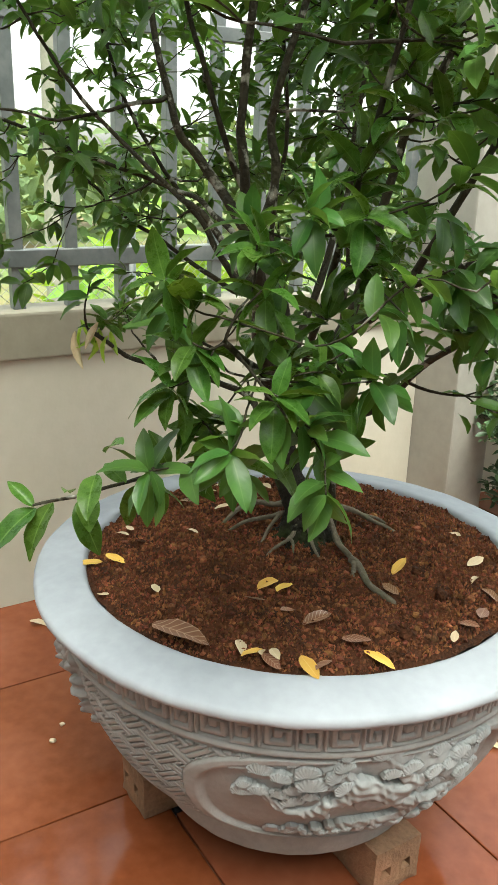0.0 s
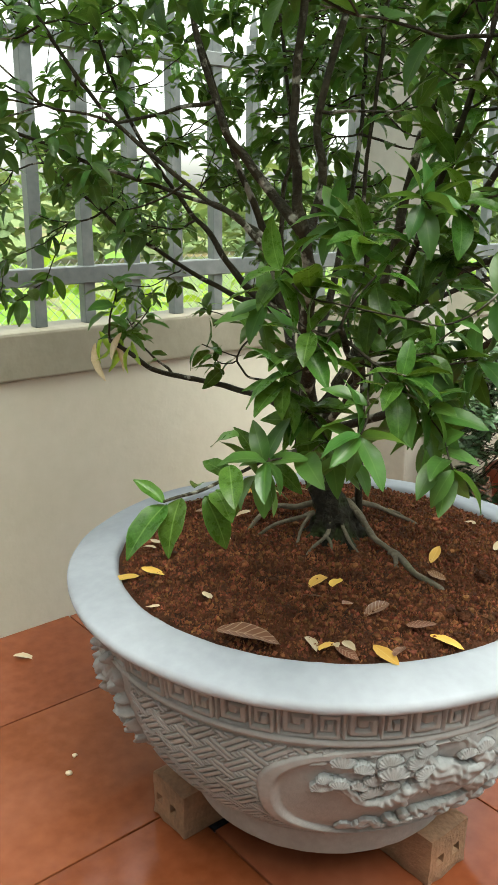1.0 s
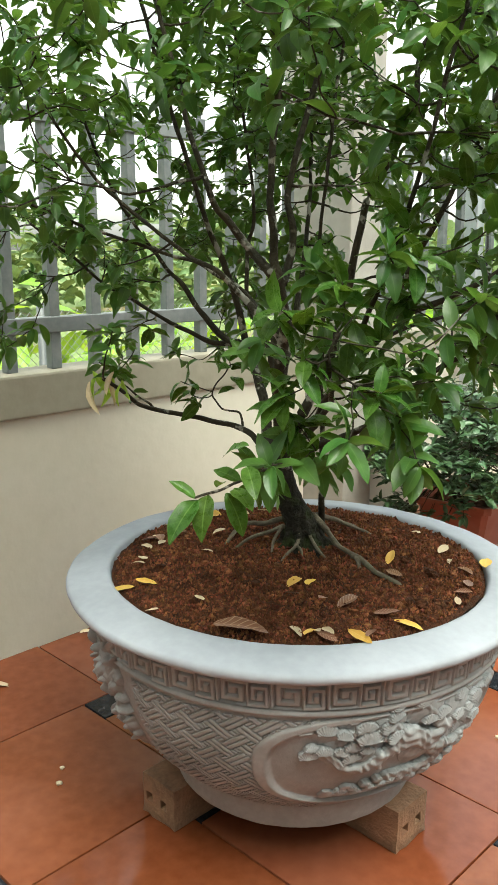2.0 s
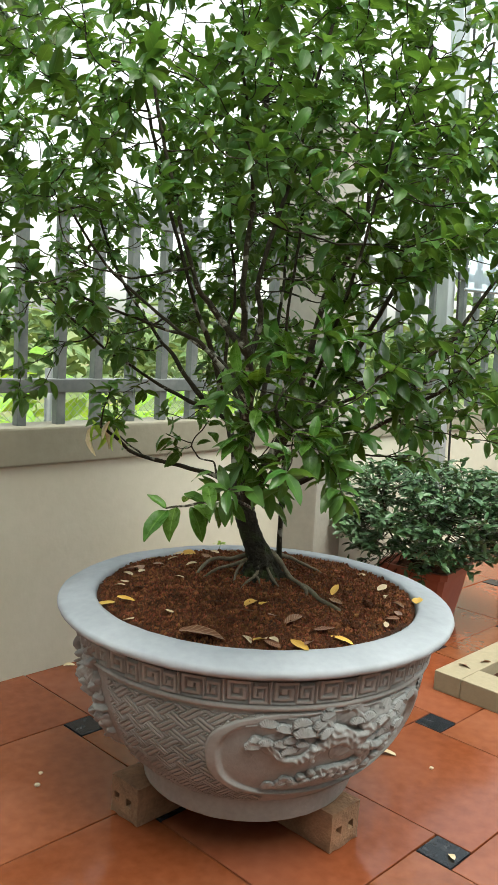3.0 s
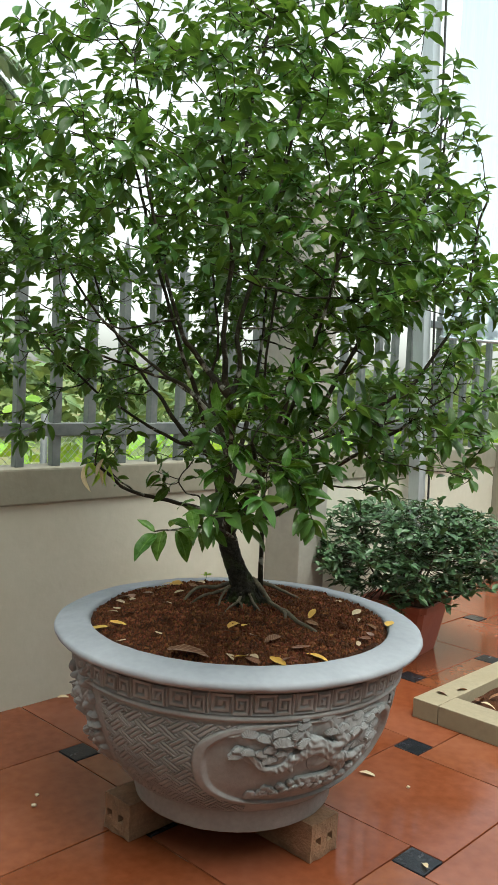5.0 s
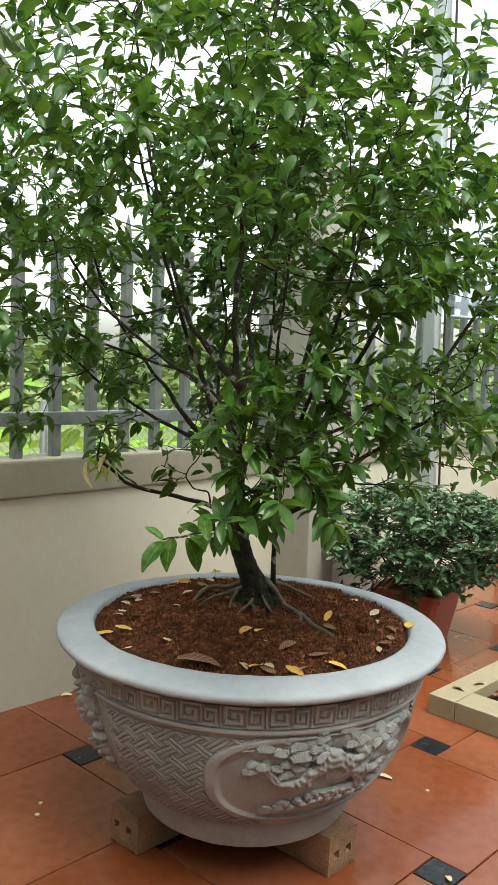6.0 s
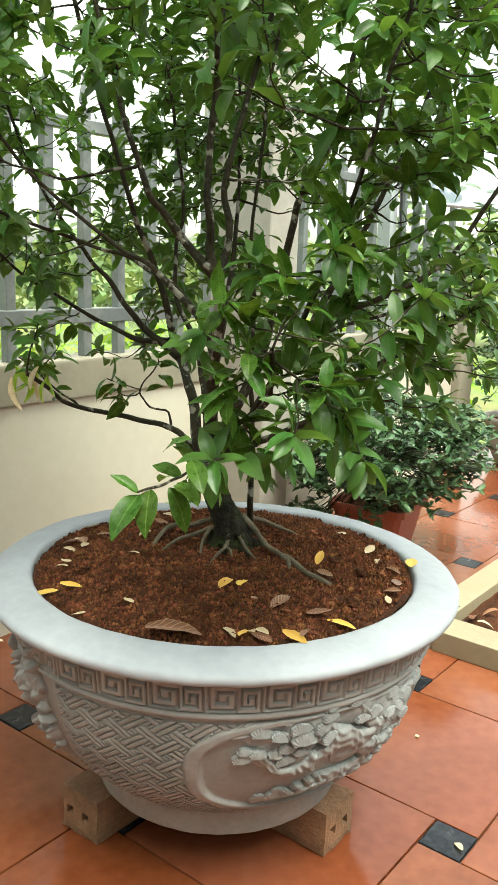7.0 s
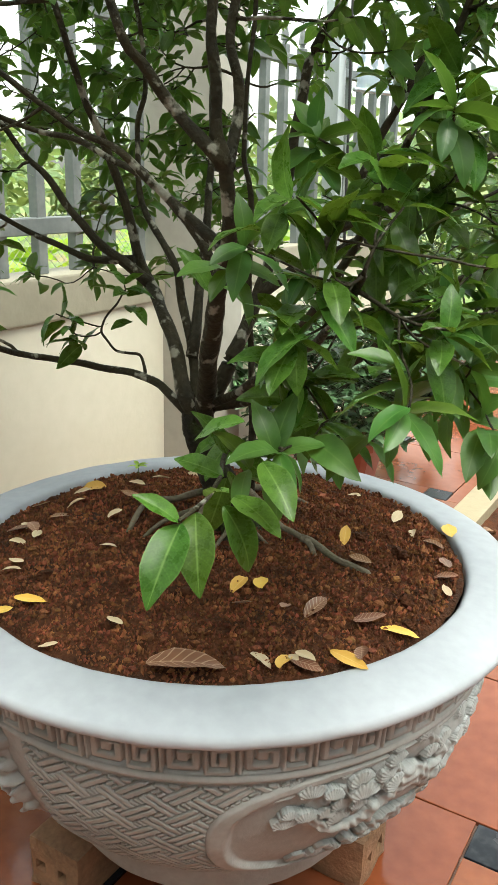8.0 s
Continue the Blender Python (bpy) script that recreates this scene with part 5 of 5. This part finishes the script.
def square_pot(loc, half, height, mat, label, turn=0.0):
    ob = tagged(new("square_flowerpot"), label, "flowerpot")
    ob.location, ob.rotation_euler = loc, (0, 0, turn)
    bm = bmesh.new()
    rings = [(half * 0.70, 0.0), (half * 0.72, 0.012), (half * 0.95, height - 0.035), (half * 0.95, height - 0.034), (half * 1.05, height - 0.03), (half * 1.06, height), (half * 0.97, height), (half * 0.93, height - 0.03)]
    rows_ = []
    for r, z in rings:
        row = []
        for q in range(4):
            for t in np.linspace(-0.86, 0.86, 4):
                x, y = r, r * t
                a = q * math.pi / 2
                row.append(bm.verts.new((x * math.cos(a) - y * math.sin(a), x * math.sin(a) + y * math.cos(a), z)))
        rows_.append(row)
    for i in range(len(rows_) - 1):
        for k in range(16):
            bm.faces.new((rows_[i][k], rows_[i][(k + 1) % 16], rows_[i + 1][(k + 1) % 16], rows_[i + 1][k]))
    bm.faces.new(rows_[0][::-1])
    part("body", bm, mat, ob)
    bm = bmesh.new()
    bmesh.ops.create_grid(bm, x_segments=14, y_segments=14, size=half * 0.93, matrix=Matrix.Translation((0, 0, height - 0.035)))
    part("soil", roughen(bm, 0.008, 20), M_SOIL, ob, "soil in the flowerpot", smooth=True)
    return ob


square_pot((-1.0, 1.47, 0), 0.160, 0.25, M_PLASTIC, "square terracotta coloured plastic flowerpot on the tiled floor", radians(8))
leaves_, wood_ = Soup(), Soup()
shrub(leaves_, wood_, Vector((-1.0, 1.47, 0.20)), 0.50, 0.50, 520, (0.036, 0.058), 3, (0.0, 0.02), 30)
bush = tagged(new("potted_shrub"), "dense dark green small-leaved shrub in the terracotta flowerpot", "shrub")
leaves_.make("foliage", M_SHRUB, bush)["kind"] = "stuff"
wood_.make("fine_branching", M_BARK, bush)["kind"] = "stuff"

grey_pot = tagged(new("round_flowerpot"), "weathered grey cement round pot by the end of the wall", "flowerpot")
grey_pot.location = (-1.18, 3.62, 0)
v, f = lathe(spline([(0.13, 0.0), (0.14, 0.01), (0.20, 0.14), (0.225, 0.27), (0.25, 0.28), (0.25, 0.31), (0.22, 0.31), (0.21, 0.26)], 3), 48, 0.02)
add_mesh("body", v, f, M_GREYPOT, grey_pot)
bm = bmesh.new()
bmesh.ops.create_circle(bm, cap_ends=True, radius=0.215, segments=32, matrix=Matrix.Translation((0, 0, 0.275)))
part("soil", bm, M_SOIL, grey_pot, "soil in the grey pot")
leaves_, wood_ = Soup(), Soup()
shrub(leaves_, wood_, Vector((-1.18, 3.62, 0.27)), 0.45, 0.75, 130, (0.04, 0.065), 8)
bush = tagged(new("potted_shrub"), "spreading green shrub in the round grey pot", "shrub")
leaves_.make("foliage", M_SHRUB, bush)["kind"] = "stuff"
wood_.make("fine_branching", M_BARK, bush)["kind"] = "stuff"

# ------------------------------------------------------------------ garden beyond the fence
def bush_row(name, label, spots, mat, leaf, n_, seed):
    g = random.Random(seed)
    s = Soup()
    for x, y, z, rx, rz in spots:
        for i in range(n_):
            a, u = g.uniform(0, 6.28), g.uniform(-1, 1)
            k = g.random() ** 0.35
            p = Vector((x + rx * k * math.cos(a) * math.sqrt(1 - u * u), y + rx * k * math.sin(a) * math.sqrt(1 - u * u), z + rz * k * u))
            p += noise.noise_vector(p * (2.0 / max(rx, 0.3))) * rx * 0.4
            d = Vector((g.gauss(0, 1), g.gauss(0, 1), g.uniform(-0.6, 0.6)))
            bake(s, SMALL_SHAPES[g.randrange(5)], leaf_matrix(p, d, Vector((g.gauss(0, .5), g.gauss(0, .5), 1)), g.uniform(*leaf)))
    ob = s.make(name, mat)
    return tagged(ob, label, "bushes", kind="stuff")


g = random.Random(2)
bush_row("garden_bushes", "bright green broad-leaved plants growing just outside the fence", [(-2.5 - g.random() * 0.8, -0.6 + i * 0.55, 0.25 + g.random() * 0.35, 0.42, 0.55) for i in range(11)], M_BRIGHT, (0.16, 0.30), 110, 4)
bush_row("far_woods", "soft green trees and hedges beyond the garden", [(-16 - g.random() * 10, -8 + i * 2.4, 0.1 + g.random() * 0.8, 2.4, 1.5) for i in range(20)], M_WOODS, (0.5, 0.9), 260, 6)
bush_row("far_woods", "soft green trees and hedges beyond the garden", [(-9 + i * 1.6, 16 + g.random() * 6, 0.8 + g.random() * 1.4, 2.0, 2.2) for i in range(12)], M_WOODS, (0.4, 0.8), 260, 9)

net = Soup()
for s in (-1, 1):
    for i in range(110):
        y0 = -1.9 + i * 0.034
        p, q = Vector((0, y0, 0.45)), Vector((0, y0 + s * 0.58, 1.03))
        net.add(*tube([p, q], [0.0011, 0.0011], 3, False))
ob = net.make("wire_netting", M_WIRE, smooth=False)
ob.location = (-1.95, 0, 0)
tagged(ob, "diamond wire netting outside the fence", "netting", kind="stuff")
post_net = None
for y in (-1.95, 0.05, 1.95):
    v, f = tube([(-1.95, y, -0.9), (-1.95, y, 1.06)], [0.016, 0.016], 8)
    tagged(add_mesh("netting_post", v, f, M_STEEL), "thin steel post carrying the wire netting", "post", "netting posts")

palm = tagged(new("palm_tree"), "green palm rising beyond the garden fence, haze put into its colours", "tree")
palm.location = (-6.95, 1.45, -0.1)
v, f = tube(spline([(0, 0, 0), (0.05, 0.02, 1.6), (0.0, 0.05, 3.2), (0.03, 0.06, 4.4)], 6), [0.11 - 0.002 * k for k in range(19)], 10)
v = [p if p.z > 0.5 else Vector((p.x, p.y, p.z - 0.8)) for p in map(Vector, v)]
add_mesh("trunk", v, f, M_PALM, palm)
gp = random.Random(14)
for k in range(13):
    a = k * 2.4
    ln, rise = gp.uniform(1.0, 1.5), gp.uniform(0.1, 0.9)
    mid = [Vector((math.cos(a) * ln * t, math.sin(a) * ln * t, 4.4 + rise * t - (0.6 + 0.5 * rise) * t * t)) for t in np.linspace(0, 1, 12)]
    fr = Soup()
    fr.add(*tube(mid, [0.012] * 12, 4), uv=[(0, 0)] * 48)
    for i in range(1, 12):
        d = (mid[i] - mid[i - 1]).normalized()
        sd = d.cross(Vector((0, 0, 1))).normalized()
        for s in (-1, 1):
            for o in (0.0, 0.5):
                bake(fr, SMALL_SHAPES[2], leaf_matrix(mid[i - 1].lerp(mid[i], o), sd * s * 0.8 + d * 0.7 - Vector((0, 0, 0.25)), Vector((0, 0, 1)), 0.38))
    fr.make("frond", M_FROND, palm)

# ------------------------------------------------------------------ fallen leaves
def fallen(x, y, z, length, width, turn, mat, label, tilt=0.1, curl=0.3, roll=0.0, fold=0.2):
    sh = leaf_shape(width, curl, fold, rnd.uniform(-0.5, 0.5), 8)
    ob = add_mesh("fallen_leaf", sh[0] * length, sh[1], mat, None, True, "", sh[2])
    tagged(ob, label, "leaf", "fallen leaves")
    ob.matrix_world = Matrix.Translation((x, y, z)) @ Euler((roll, -tilt, turn)).to_matrix().to_4x4() @ Matrix.Translation((-0.48 * length, 0, 0))
    return ob


LY, LB, LP = "fallen yellow leaf lying on the soil", "dry brown leaf lying on the soil", "pale dried leaf lying on the soil"
YELLOW = [(-0.575, -0.640), (-0.545, -0.600), (-0.762, -0.218), (-0.238, -0.185), (-0.066, -0.369), (-0.158, -0.539), (-0.094, -0.480), (-0.296, -0.428), (-0.268, -0.412), (-0.120, 0.010)]
PALE = [(-0.449, -0.663), (-0.521, -0.453), (-0.396, -0.589), (-0.672, -0.192), (-0.722, -0.309), (-0.782, -0.335), (-0.648, -0.527), (-0.600, -0.343), (-0.663, -0.127), (-0.319, 0.033), (-0.209, -0.023)]
PALE += [(-0.160, -0.074), (-0.043, -0.236), (-0.192, -0.540), (-0.636, -0.549), (-0.743, -0.415), (-0.142, -0.510), (-0.149, -0.528), (-0.700, -0.470), (-0.690, -0.440), (-0.745, -0.265), (-0.628, -0.060)]
BROWN = [(-0.704, -0.368), (-0.737, -0.433), (-0.714, -0.423), (-0.121, -0.077), (-0.078, -0.139), (-0.210, -0.443), (-0.180, -0.406), (-0.179, -0.255), (-0.135, -0.522), (-0.107, -0.381), (-0.083, -0.461), (-0.262, -0.472), (-0.060, -0.190), (-0.640, -0.250)]
for spots_, mt, lb, lo, hi in ((YELLOW, M_YELLOW, LY, 0.050, 0.064), (PALE, M_PALE, LP, 0.028, 0.047), (BROWN, M_BROWN, LB, 0.036, 0.054)):
    for x, y in spots_:
        fallen(x, y, soil_z(x, y) + 0.009, rnd.uniform(lo, hi), rnd.uniform(0.34, 0.46), rnd.uniform(0, 6.28), mt, lb, rnd.uniform(-0.15, 0.2), rnd.uniform(-0.5, 0.5), rnd.uniform(-0.3, 0.3), rnd.uniform(0.05, 0.5))
big_x, big_y = -0.262, -0.610
fallen(big_x, big_y, soil_z(big_x, big_y) + 0.020, 0.105, 0.40, 0.60, M_BROWN, "large dry brown veined leaf lying on the soil", 0.0, 0.2, 0.1, 0.3)
for x, y, ln, tr in ((-0.32, 0.25, 0.065, 0.6), (-1.47, -0.13, 0.06, 1.5), (-1.354, -0.511, 0.07, 0.9), (0.078, -0.058, 0.04, 2.4)):
    fallen(x, y, 0.008, ln, 0.38, tr, M_PALE, "pale dried leaf lying on the tiled floor", 0.0, 0.5)

for x, y, z, ln, tr, mt in ((-0.44, 0.90, CH + 0.006, 0.07, 0.3, M_BROWN), (-0.42, 1.0, CH + 0.006, 0.06, 1.3, M_BROWN), (-0.36, 1.02, 0.058, 0.08, 2.0, M_BROWN), (-0.30, 0.99, 0.058, 0.06, 0.4, M_PALE), (-0.33, 1.10, 0.058, 0.07, 4.0, M_BROWN), (-0.24, 1.06, 0.058, 0.07, 5.2, M_BROWN), (-0.28, 1.2, 0.058, 0.06, 3.2, M_PALE), (-0.18, 1.0, 0.058, 0.07, 2.2, M_BROWN), (-0.35, 1.3, 0.058, 0.08, 1.2, M_BROWN)):
    fallen(x, y, z, ln, 0.42, tr, mt, "dry dead leaf on the planter bed", 0.1, 0.9, rnd.uniform(-0.4, 0.4))
for x, y, s in ((-0.839, -0.649, 0.008), (-0.887, -0.609, 0.006), (-0.19, 0.275, 0.006), (-0.71, -0.90, 0.005), (0.02, -0.62, 0.005)):
    bm = bmesh.new()
    bmesh.ops.create_icosphere(bm, subdivisions=2, radius=s)
    for v in bm.verts:
        v.co += noise.noise_vector(v.co * 160 + Vector((x * 40, y * 40, 0))) * s * 0.5
        v.co.z *= 0.6
    ob = part("crumb", bm, M_PALE, None, smooth=True)
    ob.location = (x, y, s * 0.45)
    tagged(ob, "small pale crumb lying on the tiled floor", "crumb", "crumbs on the floor")
seedling = tagged(new("seedling"), "tiny green seedling growing in the soil", "seedling")
sx, sy = by_pot(-0.69, -0.133)
seedling.location = (sx, sy, soil_z(sx, sy))
v, f = tube([(0, 0, -0.004), (0.002, 0, 0.012), (0.001, 0.003, 0.026)], [0.0012, 0.001, 0.0008], 5)
add_mesh("stem", v, f, M_SHRUB, seedling, uv=[(0.5, 0.5)] * len(v))
for k in range(5):
    sh = SHAPES[k]
    o = add_mesh("leaf", sh[0], sh[1], M_BRIGHT, seedling, True, "", sh[2])
    o.matrix_local = leaf_matrix(Vector((0.001, 0.002, 0.022)), Vector((math.cos(k * 1.3), math.sin(k * 1.3), 0.4)), Vector((0, 0, 1)), 0.024)

# ------------------------------------------------------------------ floor of terracotta tiles with black squares between them
floor = tagged(new("floor"), "terracotta tiled floor with small black square tiles", "floor", kind="structure")
BIG, SMALL, GAP = 0.5, 0.1, 0.0022


def tile_mesh(name, size, mat, dome):
    bm = boxed(-size / 2 + GAP, size / 2 - GAP, -size / 2 + GAP, size / 2 - GAP, -0.011, 0.0, 0.0022)
    me = bpy.data.meshes.new(name)
    bm.to_mesh(me)
    bm.free()
    me.materials.append(mat)
    return me


big_me, small_me = tile_mesh("terracotta_tile", BIG, M_TILE, 0.0), tile_mesh("black_tile", SMALL, M_INSERT, 0.0)
rf = random.Random(9)
for i in range(-13, 13):
    for j in range(-13, 15):
        x, y = 0.5 * i + 0.1 * j, -0.1 * i + 0.5 * j
        if not (-2.6 < x < 3.0 and -3.8 < y < 5.4):
            continue
        for me, cx, cy in ((small_me, x + 0.05, y - 0.05), (big_me, x + 0.25 + 0.1, y + 0.25 - 0.1)):
            half = SMALL / 2 if me is small_me else BIG / 2
            if cx + half < -1.48 or cx - half > 2.58 or cy + half < -3.18 or cy - half > 4.84:
                continue
            cuts = [(co_, no_) for inside, co_, no_ in ((cx - half > -1.5, (-1.502 - cx, 0, 0), (-1, 0, 0)), (cx + half < 2.6, (2.6 - cx, 0, 0), (1, 0, 0)), (cy - half > -3.2, (0, -3.2 - cy, 0), (0, -1, 0)), (cy + half < 4.86, (0, 4.862 - cy, 0), (0, 1, 0))) if not inside]
            mine, quarter = me, rf.choice((0, 1, 2, 3)) * math.pi / 2
            if cuts:
                bm = bmesh.new()
                bm.from_mesh(me)
                for co_, no_ in cuts:
                    bmesh.ops.bisect_plane(bm, geom=bm.verts[:] + bm.edges[:] + bm.faces[:], plane_co=co_, plane_no=no_, clear_outer=True)
                mine, quarter = bpy.data.meshes.new(me.name), 0.0
                mine.materials.append(me.materials[0])
                bm.to_mesh(mine)
                bm.free()
            o = new("black_tile" if me is small_me else "terracotta_tile", mine)
            o.parent = floor
            o.location = (cx, cy, 0.0 + rf.uniform(-0.0008, 0.0008))
            o.rotation_euler = (rf.uniform(-0.0012, 0.0012), rf.uniform(-0.0012, 0.0012), quarter)
